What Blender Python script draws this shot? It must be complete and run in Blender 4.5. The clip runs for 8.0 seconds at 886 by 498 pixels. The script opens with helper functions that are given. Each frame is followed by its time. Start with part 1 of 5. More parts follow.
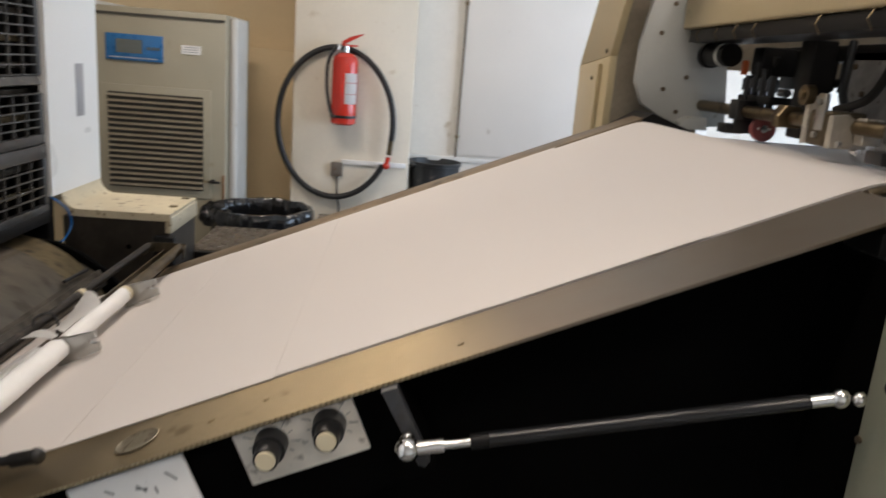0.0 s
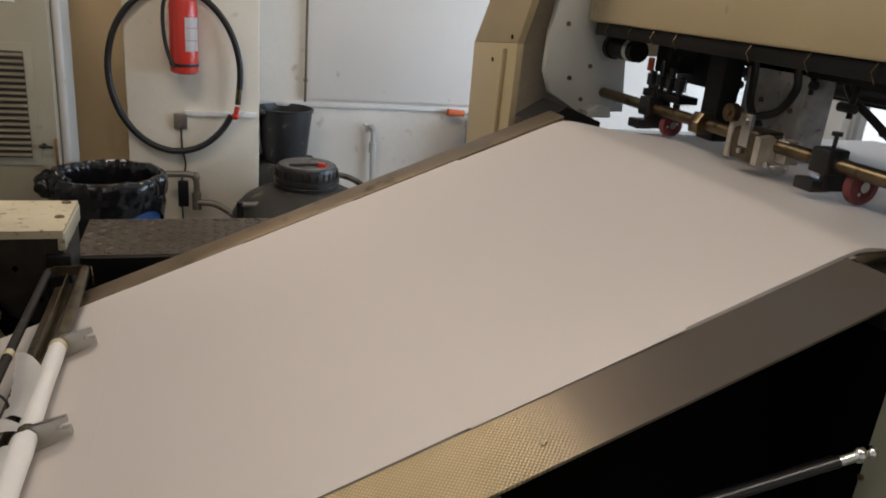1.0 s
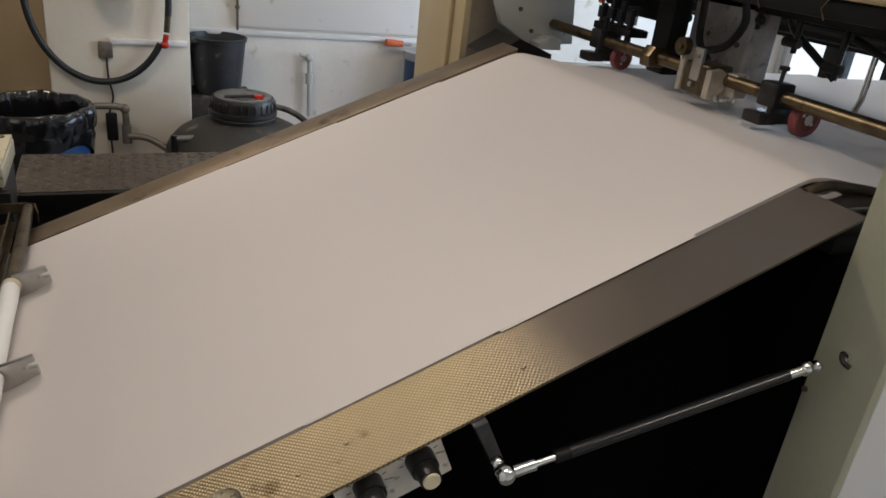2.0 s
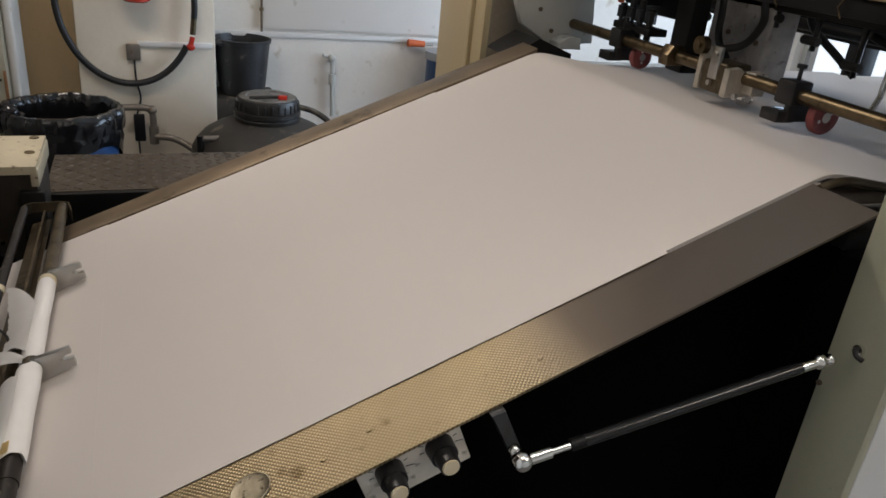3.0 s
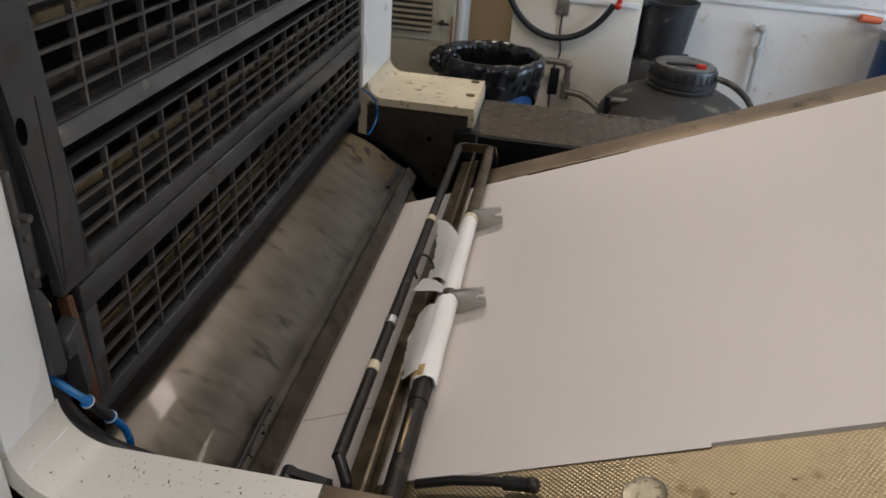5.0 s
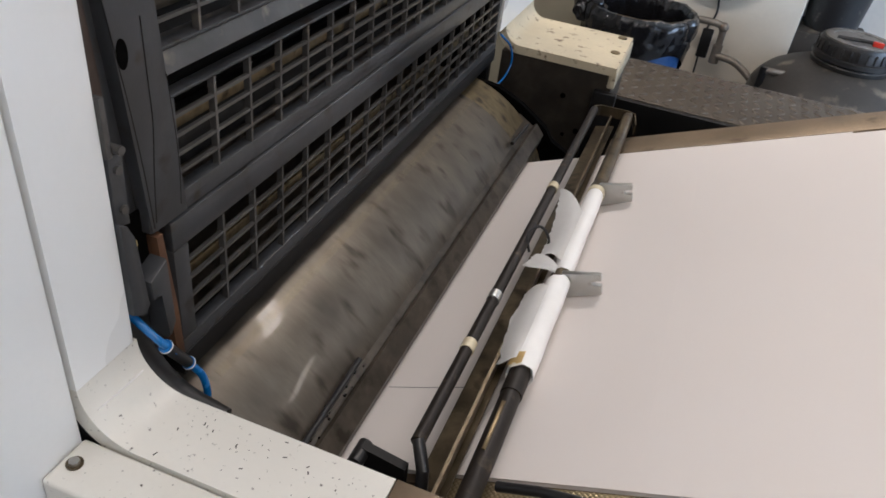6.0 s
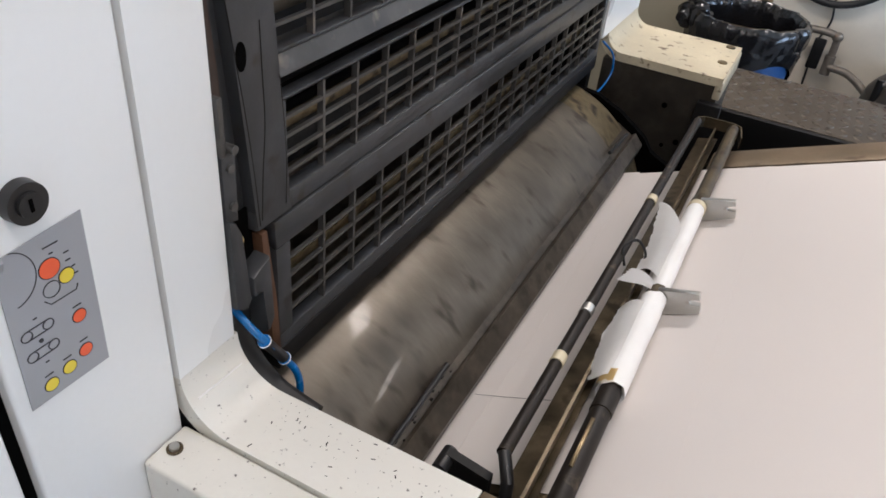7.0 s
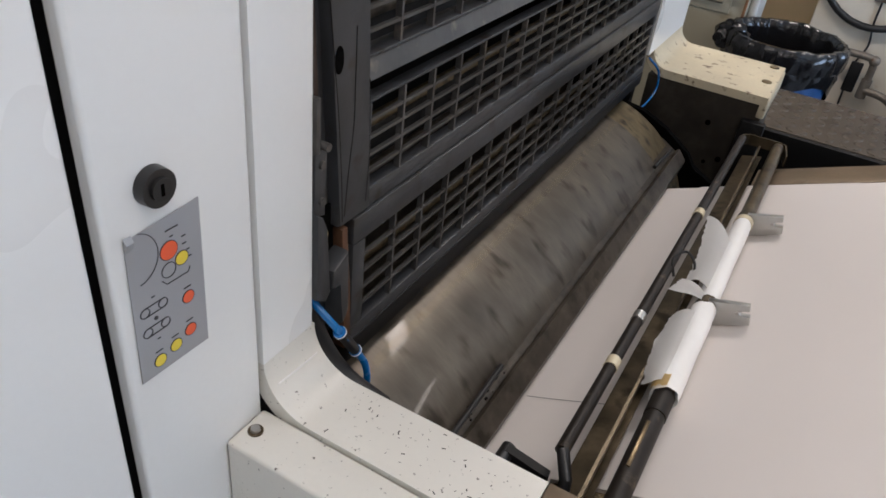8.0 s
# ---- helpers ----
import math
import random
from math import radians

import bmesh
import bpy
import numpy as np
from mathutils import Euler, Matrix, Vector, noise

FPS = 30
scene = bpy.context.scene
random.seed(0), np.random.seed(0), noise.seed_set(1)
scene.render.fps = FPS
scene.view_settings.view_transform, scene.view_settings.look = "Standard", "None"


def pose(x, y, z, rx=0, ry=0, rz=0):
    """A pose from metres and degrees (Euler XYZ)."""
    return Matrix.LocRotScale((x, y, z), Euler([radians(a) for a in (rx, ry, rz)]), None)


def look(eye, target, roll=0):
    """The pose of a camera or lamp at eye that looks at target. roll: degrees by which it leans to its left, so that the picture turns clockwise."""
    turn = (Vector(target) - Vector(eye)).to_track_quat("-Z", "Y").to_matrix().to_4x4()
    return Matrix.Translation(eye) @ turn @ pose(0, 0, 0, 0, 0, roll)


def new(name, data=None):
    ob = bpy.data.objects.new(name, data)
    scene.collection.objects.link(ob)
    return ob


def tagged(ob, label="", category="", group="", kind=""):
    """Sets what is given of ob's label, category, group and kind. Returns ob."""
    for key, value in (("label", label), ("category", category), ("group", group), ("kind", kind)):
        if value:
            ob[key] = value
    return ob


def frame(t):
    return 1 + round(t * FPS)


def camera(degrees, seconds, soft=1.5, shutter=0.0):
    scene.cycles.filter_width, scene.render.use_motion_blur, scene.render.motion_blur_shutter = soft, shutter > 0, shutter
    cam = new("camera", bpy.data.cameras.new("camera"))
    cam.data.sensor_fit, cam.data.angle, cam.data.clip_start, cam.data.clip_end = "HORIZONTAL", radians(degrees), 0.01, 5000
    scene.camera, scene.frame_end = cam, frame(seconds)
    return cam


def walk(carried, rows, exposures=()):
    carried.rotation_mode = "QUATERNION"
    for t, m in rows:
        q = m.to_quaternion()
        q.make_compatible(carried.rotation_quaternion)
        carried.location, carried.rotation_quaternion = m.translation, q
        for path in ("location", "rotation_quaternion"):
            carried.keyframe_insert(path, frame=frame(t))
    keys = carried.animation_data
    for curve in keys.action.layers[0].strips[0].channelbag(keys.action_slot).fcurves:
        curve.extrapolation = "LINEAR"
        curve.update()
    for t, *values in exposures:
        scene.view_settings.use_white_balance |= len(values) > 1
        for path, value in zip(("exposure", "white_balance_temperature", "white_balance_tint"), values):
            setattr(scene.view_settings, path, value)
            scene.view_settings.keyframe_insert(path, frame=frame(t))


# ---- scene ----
cam = camera(61.8, 8.0, 1.6, 0.16)
PATH = [
    (0, (0.476, -0.179, 1.699), (0.613, 1.758, 1.221), 4.6),
    (0.2, (0.403, -0.135, 1.786), (0.808, 1.766, 1.317), 5.0),
    (0.4, (0.349, -0.129, 1.833), (0.841, 1.757, 1.385), 5.2),
    (0.5, (0.351, -0.099, 1.843), (0.837, 1.787, 1.390), 5.3),
    (1, (0.196, -0.077, 1.884), (0.816, 1.706, 1.223), 5.3),
    (1.5, (0.141, -0.068, 1.882), (0.932, 1.583, 1.077), 7.0),
    (3, (0.128, -0.102, 1.892), (0.855, 1.573, 1.075), 6.1),
    (3.5, (0.117, -0.112, 1.892), (0.770, 1.587, 1.064), 6.0),
    (4, (0.083, -0.113, 1.892), (0.528, 1.637, 1.032), 6.1),
    (4.5, (0.054, -0.088, 1.888), (0.208, 1.683, 0.971), 5.4),
    (4.7, (0.052, -0.062, 1.884), (0.035, 1.700, 0.939), 4.9),
    (5.8, (0.022, 0.072, 1.845), (-0.393, 1.686, 0.740), 7.3),
    (6, (0.017, 0.081, 1.854), (-0.438, 1.659, 0.714), 8.0),
    (6.5, (0.008, 0.087, 1.850), (-0.547, 1.620, 0.692), 7.5),
    (7, (0.000, 0.083, 1.854), (-0.660, 1.574, 0.696), 6.5),
    (7.5, (-0.013, 0.067, 1.856), (-0.715, 1.550, 0.712), 6.9),
    (8, (-0.031, 0.027, 1.855), (-0.750, 1.510, 0.722), 7.2),
]
# the clip's camera brightens and cools its picture when it turns to the press
EXPOSURES = [(0, -0.72, 6330, 10), (0.5, -0.88, 6350, 10), (1.0, -1.20, 6480, 9.5), (1.5, -1.16, 6400, 9.5), (3.0, -1.18, 6230, 9.5), (3.5, -1.18, 6220, 9.5), (4.5, -1.22, 6150, 9.5), (5.5, -0.79, 5900, 10), (6.5, -0.42, 5780, 10.5), (7.0, -0.36, 5780, 10.5), (7.5, -0.42, 5780, 10.5), (8.0, -0.66, 5800, 10.5)]
walk(cam, [(t, look(eye, target, roll)) for t, eye, target, roll in PATH], EXPOSURES)

# ---- world and light ----
world = bpy.data.worlds.new("sky")
scene.world = world
world.use_nodes = True
wn = world.node_tree
sky = wn.nodes.new("ShaderNodeTexSky")
sky.sky_type, sky.sun_disc = "NISHITA", False
sky.sun_elevation, sky.sun_rotation = radians(40), radians(100)
wn.links.new(sky.outputs[0], wn.nodes["Background"].inputs[0])
wn.nodes["Background"].inputs[1].default_value = 0.12


def area(name, m, sx, sy, watts, colour):
    d = bpy.data.lights.new(name, "AREA")
    d.shape, d.size, d.size_y, d.energy, d.color = "RECTANGLE", sx, sy, watts, colour
    ob = new(name, d)
    ob.matrix_world = m
    return ob


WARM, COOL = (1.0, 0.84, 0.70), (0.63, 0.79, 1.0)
# daylight in the window openings
area("east_daylight", look((5.25, 2.3, 1.75), (0, 1.6, 1.5)), 4.6, 1.7, 325, COOL)

# ---- materials ----


def material(name, base, rough=0.5, metal=0.0, var=0.12, scale=6.0, bump=0.08, grain=90.0, dirt=None, amount=0.0, dscale=14.0, coat=0.0, coat_rough=0.06, spec=0.5, rvar=0.12, stretch=(1, 1, 1)):
    """Base colour with broad and fine variation, spots of dirt, uneven gloss and a fine relief."""
    m = bpy.data.materials.new(name)
    m.use_nodes = True
    n, l = m.node_tree.nodes, m.node_tree.links
    b = n["Principled BSDF"]
    tc, mp = n.new("ShaderNodeTexCoord"), n.new("ShaderNodeMapping")
    mp.inputs["Scale"].default_value = stretch
    l.new(tc.outputs["Object"], mp.inputs[0])

    def tex(s, detail=3.0):
        t = n.new("ShaderNodeTexNoise")
        t.inputs["Scale"].default_value, t.inputs["Detail"].default_value = s, detail
        l.new(mp.outputs[0], t.inputs["Vector"])
        return t

    def mix(a, bb, f):
        x = n.new("ShaderNodeMix")
        x.data_type = "RGBA"
        l.new(f, x.inputs[0])
        for i, v in ((6, a), (7, bb)):
            if isinstance(v, tuple):
                x.inputs[i].default_value = (*v[:3], 1)
            else:
                l.new(v, x.inputs[i])
        return x.outputs[2]

    def ramp(f, lo, hi):
        r = n.new("ShaderNodeMapRange")
        r.inputs[1].default_value, r.inputs[2].default_value = lo, hi
        l.new(f, r.inputs[0])
        return r.outputs[0]

    big, fine = tex(scale), tex(grain, 4.0)
    lo, hi = tuple(c * (1 - var) for c in base), tuple(min(1, c * (1 + var)) for c in base)
    col = mix(lo, hi, ramp(big.outputs[0], 0.3, 0.7))
    dk = tuple(c * (1 - var) for c in base)
    half = n.new("ShaderNodeMath")
    half.operation = "MULTIPLY"
    half.inputs[1].default_value = 0.5
    l.new(ramp(fine.outputs[0], 0.35, 0.75), half.inputs[0])
    col = mix(col, dk, half.outputs[0])
    if dirt:
        d = tex(dscale, 6.0)
        col = mix(col, dirt, ramp(d.outputs[0], 0.72 - amount, 0.80 - amount * 0.7))
    l.new(col, b.inputs["Base Color"])
    rr = n.new("ShaderNodeMapRange")
    rr.inputs[3].default_value, rr.inputs[4].default_value = max(0.02, rough - rvar), min(1, rough + rvar)
    l.new(big.outputs[0], rr.inputs[0])
    l.new(rr.outputs[0], b.inputs["Roughness"])
    b.inputs["Metallic"].default_value, b.inputs["Specular IOR Level"].default_value = metal, spec
    b.inputs["Coat Weight"].default_value, b.inputs["Coat Roughness"].default_value = coat, coat_rough
    if bump:
        bp = n.new("ShaderNodeBump")
        bp.inputs["Strength"].default_value, bp.inputs["Distance"].default_value = bump, 0.002
        l.new(fine.outputs[0], bp.inputs["Height"])
        l.new(bp.outputs[0], b.inputs["Normal"])
    return m


def glowing(name, colour, strength):
    m = bpy.data.materials.new(name)
    m.use_nodes = True
    b = m.node_tree.nodes["Principled BSDF"]
    b.inputs["Emission Color"].default_value, b.inputs["Emission Strength"].default_value = (*colour, 1), strength
    return m


def embossed():
    """Rolled steel sheet with rows of short pressed dashes, its gold reflection put into the colour, plain and darker
    towards its upper end.
    """
    m = material("embossed_steel", (0.54, 0.445, 0.285), 0.38, 1.0, 0.12, 9, 0.0, 60, (0.22, 0.165, 0.085), 0.07, 24)
    n, l = m.node_tree.nodes, m.node_tree.links
    p = n["Principled BSDF"]

    def math_node(op, a, b=None):
        x = n.new("ShaderNodeMath")
        x.operation = op
        for i, v in enumerate((a, b)):
            if isinstance(v, (int, float)):
                x.inputs[i].default_value = v
            elif v is not None:
                l.new(v, x.inputs[i])
        return x.outputs[0]

    tc, sep = n.new("ShaderNodeTexCoord"), n.new("ShaderNodeSeparateXYZ")
    l.new(tc.outputs["Object"], sep.inputs[0])
    # u runs along the plate, v across it; every second row is moved by half a dash
    u, v = math_node("MULTIPLY", sep.outputs[0], 1 / 0.0056), math_node("MULTIPLY", sep.outputs[1], 1 / 0.0064)
    diag, cross = math_node("ADD", u, v), math_node("SUBTRACT", u, v)
    sines = [math_node("SINE", math_node("MULTIPLY", w, math.pi)) for w in (diag, cross)]
    dash = math_node("ABSOLUTE", math_node("MULTIPLY", *sines))
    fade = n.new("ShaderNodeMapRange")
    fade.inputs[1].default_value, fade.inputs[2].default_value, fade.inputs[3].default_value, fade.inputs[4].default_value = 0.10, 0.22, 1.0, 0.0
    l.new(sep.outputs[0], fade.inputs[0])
    relief = math_node("MULTIPLY", dash, fade.outputs[0])
    bp = n.new("ShaderNodeBump")
    bp.inputs["Strength"].default_value, bp.inputs["Distance"].default_value = 0.42, 0.0012
    l.new(relief, bp.inputs["Height"])
    l.new(bp.outputs[0], p.inputs["Normal"])
    old = p.inputs["Base Color"].links[0].from_socket
    # the relief's contrast is also in the colour: hollows between the dashes darker
    hollow_tone, tone = n.new("ShaderNodeMix"), n.new("ShaderNodeMix")
    hollow_tone.data_type = tone.data_type = "RGBA"
    hollow_tone.inputs[6].default_value = (0.26, 0.20, 0.115, 1)
    l.new(math_node("POWER", dash, 0.40), hollow_tone.inputs[0]), l.new(old, hollow_tone.inputs[7])
    # grey-brown where the painted gold reflection ends
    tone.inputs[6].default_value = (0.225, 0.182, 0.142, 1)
    l.new(fade.outputs[0], tone.inputs[0]), l.new(hollow_tone.outputs[2], tone.inputs[7])
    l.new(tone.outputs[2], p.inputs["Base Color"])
    return m


RUST = (0.16, 0.08, 0.04)
GREASE = (0.035, 0.028, 0.02)
m_paper = material("paper", (0.70, 0.655, 0.62), 0.62, 0, 0.015, 3, 0.03, 300)
m_paper_old = material("wrapping_paper", (0.90, 0.895, 0.88), 0.6, 0, 0.03, 12, 0.12, 40)
m_tape = material("masking_tape", (0.78, 0.60, 0.28), 0.5, 0, 0.15, 30, 0.1, 90)
m_white = material("white_lacquer", (0.80, 0.81, 0.80), 0.30, 0, 0.02, 3, 0.012, 160, coat=0.2)
m_cream = material("worn_cream_lacquer", (0.69, 0.675, 0.62), 0.36, 0, 0.04, 7, 0.03, 160, (0.040, 0.032, 0.026), 0.066, 170, 0.1)
# stained, with the end block's shade put into the lowered base colour
m_cream_shaded = material("shaded_stained_cream_lacquer", (0.53, 0.47, 0.335), 0.45, 0, 0.12, 9, 0.05, 120, (0.09, 0.05, 0.026), 0.105, 45)
m_beige = material("beige_machine_paint", (0.50, 0.41, 0.245), 0.42, 0, 0.06, 4, 0.03, 120, (0.30, 0.24, 0.14), 0.03, 16)
m_olive = material("grey_green_paint", (0.42, 0.42, 0.315), 0.42, 0, 0.07, 4, 0.03, 120, (0.17, 0.15, 0.10), 0.05, 16)
m_taupe = material("taupe_panel_paint", (0.27, 0.225, 0.165), 0.45, 0.1, 0.25, 4, 0.05, 90, (0.09, 0.07, 0.05), 0.12, 6)
m_plate = material("pale_grey_paint", (0.52, 0.53, 0.50), 0.38, 0, 0.05, 5, 0.03, 120, (0.25, 0.22, 0.16), 0.04, 20)
m_brown = material("brown_steel", (0.16, 0.12, 0.08), 0.45, 0.5, 0.2, 7, 0.06, 90, (0.05, 0.04, 0.03), 0.1, 12)
m_black = material("black_paint", (0.009, 0.009, 0.0095), 0.5, 0, 0.2, 8, 0.05, 120, (0.03, 0.026, 0.022), 0.05, 12, spec=0.25)
# near black with the shade of hollows, gaps and holes painted in; also flecks
m_void = material("shade_and_fleck_black", (0.0022, 0.0022, 0.0022), 0.9, 0, 0.2, 8, 0.0, spec=0.03)
m_rubber = material("black_rubber", (0.012, 0.012, 0.0125), 0.5, 0, 0.2, 10, 0.06, 90)
m_plastic = material("black_plastic", (0.014, 0.014, 0.015), 0.36, 0, 0.15, 14, 0.05, 120, (0.12, 0.11, 0.10), 0.03, 25)
m_gunmetal = material("grey_guard_paint", (0.047, 0.050, 0.055), 0.40, 0.1, 0.35, 9, 0.10, 100, (0.026, 0.021, 0.018), 0.13, 26, spec=0.5)
m_gunmetal_b = material("dusty_guard_steel", (0.090, 0.088, 0.085), 0.37, 0.45, 0.35, 14, 0.1, 80, (0.19, 0.165, 0.14), 0.11, 40, spec=0.5)
m_ruststrip = material("rusty_strip", (0.20, 0.10, 0.04), 0.6, 0, 0.35, 20, 0.1, 80, (0.07, 0.04, 0.025), 0.12, 25)
m_cast = material("mottled_casting", (0.40, 0.39, 0.38), 0.5, 0.3, 0.25, 25, 0.15, 70, (0.14, 0.125, 0.11), 0.14, 40)
m_steel = material("brushed_steel", (0.46, 0.45, 0.43), 0.32, 1.0, 0.1, 12, 0.05, 140, (0.2, 0.17, 0.13), 0.06, 20)
m_rail_far = material("oiled_steel_plate", (0.235, 0.182, 0.125), 0.48, 0.75, 0.22, 9, 0.06, 160, (0.075, 0.055, 0.036), 0.12, 16)
m_chrome = material("chrome", (0.82, 0.81, 0.79), 0.12, 1.0, 0.04, 10, 0.0, rvar=0.05)
m_brass = material("dirty_brass", (0.175, 0.135, 0.082), 0.36, 1.0, 0.3, 20, 0.06, 120, (0.07, 0.05, 0.03), 0.15, 30)
m_oily = material("oily_steel", (0.105, 0.082, 0.050), 0.38, 0.65, 0.45, 20, 0.12, 90, (0.035, 0.026, 0.015), 0.15, 28)
m_rodpaint = material("brown_black_rod", (0.020, 0.016, 0.013), 0.5, 0.1, 0.3, 20, 0.08, 90, (0.09, 0.07, 0.05), 0.08, 40, spec=0.35)
m_alu = material("dull_aluminium", (0.55, 0.55, 0.53), 0.38, 1.0, 0.08, 18, 0.05, 150)
m_red = material("maroon_rubber", (0.22, 0.055, 0.055), 0.5, 0, 0.2, 20, 0.05, 120, (0.24, 0.13, 0.12), 0.09, 60)
m_extred = material("red_gloss_paint", (0.55, 0.035, 0.02), 0.22, 0, 0.05, 8, 0.01, 100, coat=0.3)
m_orange = material("orange_plastic", (0.62, 0.13, 0.035), 0.45, 0, 0.05, 20, 0.02)
m_blue = material("blue_plastic", (0.015, 0.055, 0.16), 0.35, 0, 0.15, 12, 0.04)
m_bluehose = material("blue_hose", (0.009, 0.13, 0.39), 0.28, 0, 0.08, 25, 0.02)
m_display = material("blue_display", (0.02, 0.12, 0.30), 0.3, 0, 0.08, 25, 0.02)
m_lcd = material("display_glass", (0.10, 0.11, 0.10), 0.2, 0, 0.1, 25, 0.0)
m_wall = material("white_wall_plaster", (0.79, 0.745, 0.68), 0.7, 0, 0.07, 2.2, 0.14, 40, (0.50, 0.42, 0.31), 0.07, 7)
m_wallc = material("cream_wall_plaster", (0.76, 0.69, 0.57), 0.7, 0, 0.07, 2.2, 0.14, 40, (0.56, 0.46, 0.32), 0.05, 6)
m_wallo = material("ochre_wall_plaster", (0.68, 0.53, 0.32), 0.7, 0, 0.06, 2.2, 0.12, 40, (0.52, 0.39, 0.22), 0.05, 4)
m_panelw = material("white_board", (0.84, 0.805, 0.76), 0.45, 0, 0.03, 2, 0.03, 70, (0.62, 0.58, 0.52), 0.025, 9)
m_ceiling = material("ceiling_plaster", (0.75, 0.73, 0.69), 0.8, 0, 0.04, 2, 0.1, 40)
m_floor = material("concrete_floor", (0.20, 0.19, 0.175), 0.55, 0, 0.2, 3, 0.15, 40, (0.09, 0.08, 0.07), 0.1, 6)
m_tread = material("tread_plate", (0.10, 0.085, 0.068), 0.45, 0.6, 0.25, 6, 0.1, 80, (0.045, 0.036, 0.027), 0.14, 10)
m_cab = material("cabinet_enamel", (0.30, 0.272, 0.20), 0.4, 0, 0.06, 3, 0.02, 140, (0.22, 0.18, 0.11), 0.05, 10)
m_cabw = material("cabinet_white_enamel", (0.46, 0.445, 0.41), 0.45, 0, 0.05, 3, 0.02, 140, (0.34, 0.30, 0.23), 0.06, 12)
m_bag = material("black_bin_bag", (0.008, 0.008, 0.009), 0.16, 0, 0.2, 20, 0.7, 30, rvar=0.06)
m_bucket = material("grey_black_plastic", (0.026, 0.027, 0.029), 0.45, 0, 0.2, 8, 0.06, 60, (0.12, 0.11, 0.10), 0.07, 16)
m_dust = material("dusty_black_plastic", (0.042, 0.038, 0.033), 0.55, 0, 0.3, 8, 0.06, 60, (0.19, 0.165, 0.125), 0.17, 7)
m_pipe = material("galvanised_pipe", (0.21, 0.185, 0.155), 0.5, 0.5, 0.2, 18, 0.06, 90, RUST, 0.08, 22)
m_pvc = material("white_pvc", (0.80, 0.79, 0.77), 0.4, 0, 0.05, 9, 0.03)
m_ivory = material("ivory_plastic", (0.68, 0.60, 0.42), 0.35, 0, 0.06, 20, 0.03, dirt=(0.4, 0.32, 0.18), amount=0.06, dscale=60)
# cabinet enamel darkened with the shade between the slats
m_louvre = material("shaded_louvre_enamel", (0.17, 0.145, 0.10), 0.5, 0, 0.15, 8, 0.04, 120)
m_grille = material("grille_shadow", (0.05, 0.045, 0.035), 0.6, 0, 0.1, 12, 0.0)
m_sticker = material("grey_sticker", (0.33, 0.34, 0.36), 0.4, 0, 0.03, 12, 0.02)
m_ink = material("printing_ink", (0.03, 0.03, 0.035), 0.5, 0, 0.05, 12, 0.0)
m_stred = material("red_print", (0.80, 0.12, 0.04), 0.45, 0, 0.03, 12, 0.0)
m_styel = material("yellow_print", (0.78, 0.62, 0.05), 0.45, 0, 0.03, 12, 0.0)
m_silver = material("silver_recess", (0.40, 0.36, 0.27), 0.46, 1.0, 0.25, 50, 0.1, 120, (0.10, 0.075, 0.045), 0.15, 130)
m_emb = embossed()
m_cyl = material("cylinder_steel", (0.122, 0.105, 0.083), 0.40, 0.6, 0.32, 16, 0.08, 150, (0.046, 0.037, 0.027), 0.15, 22, 0.10, 0.04, rvar=0.12, stretch=(0.9, 1.4, 0.9))
m_clamp = material("worn_pale_metal", (0.55, 0.51, 0.44), 0.42, 0.6, 0.2, 25, 0.08, 120, (0.14, 0.10, 0.06), 0.12, 40)
m_cylend = material("corroded_cylinder_steel", (0.20, 0.155, 0.085), 0.40, 0.7, 0.5, 34, 0.4, 70, (0.030, 0.024, 0.016), 0.21, 34)
m_shield = material("oily_shield_steel", (0.040, 0.034, 0.027), 0.48, 0.2, 0.4, 16, 0.15, 70, GREASE, 0.18, 40)
m_gutter = material("greasy_guide_plate", (0.084, 0.071, 0.055), 0.40, 0.5, 0.45, 22, 0.15, 80, GREASE, 0.19, 30)
m_label = material("marked_white_plate", (0.85, 0.85, 0.84), 0.5, 0, 0.05, 20, 0.04, 80, (0.3, 0.28, 0.25), 0.06, 40)
m_knobplate = material("worn_dial_plate", (0.80, 0.75, 0.66), 0.5, 0.0, 0.14, 30, 0.06, 120, (0.14, 0.11, 0.07), 0.12, 45)
m_gloss = material("gloss_black_tube", (0.010, 0.010, 0.011), 0.16, 0, 0.1, 14, 0.0, rvar=0.04)
m_lid = material("black_lid_plastic", (0.022, 0.021, 0.020), 0.38, 0, 0.2, 10, 0.05, 60, (0.12, 0.105, 0.085), 0.07, 20)
m_lidtop = material("dusty_lid_top", (0.16, 0.15, 0.135), 0.42, 0, 0.3, 9, 0.05, 60, (0.05, 0.045, 0.04), 0.12, 18)
m_flange = material("stained_flange_paint", (0.060, 0.040, 0.030), 0.55, 0.1, 0.4, 30, 0.12, 80, (0.12, 0.06, 0.03), 0.10, 22)
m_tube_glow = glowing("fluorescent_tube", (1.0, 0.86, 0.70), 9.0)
m_glass = bpy.data.materials.new("window_glass")
m_glass.use_nodes = True
gb = m_glass.node_tree.nodes["Principled BSDF"]
gb.inputs["Transmission Weight"].default_value, gb.inputs["Roughness"].default_value, gb.inputs["IOR"].default_value = 1.0, 0.0, 1.02

# ---- builders ----
ROOTS = {}


def thing(name, loc, label, category, group="", kind=""):
    ob = new(name)
    ob.empty_display_size = 0.05
    ob.location = loc
    ROOTS[ob] = Vector(loc)
    return tagged(ob, label, category, group, kind)


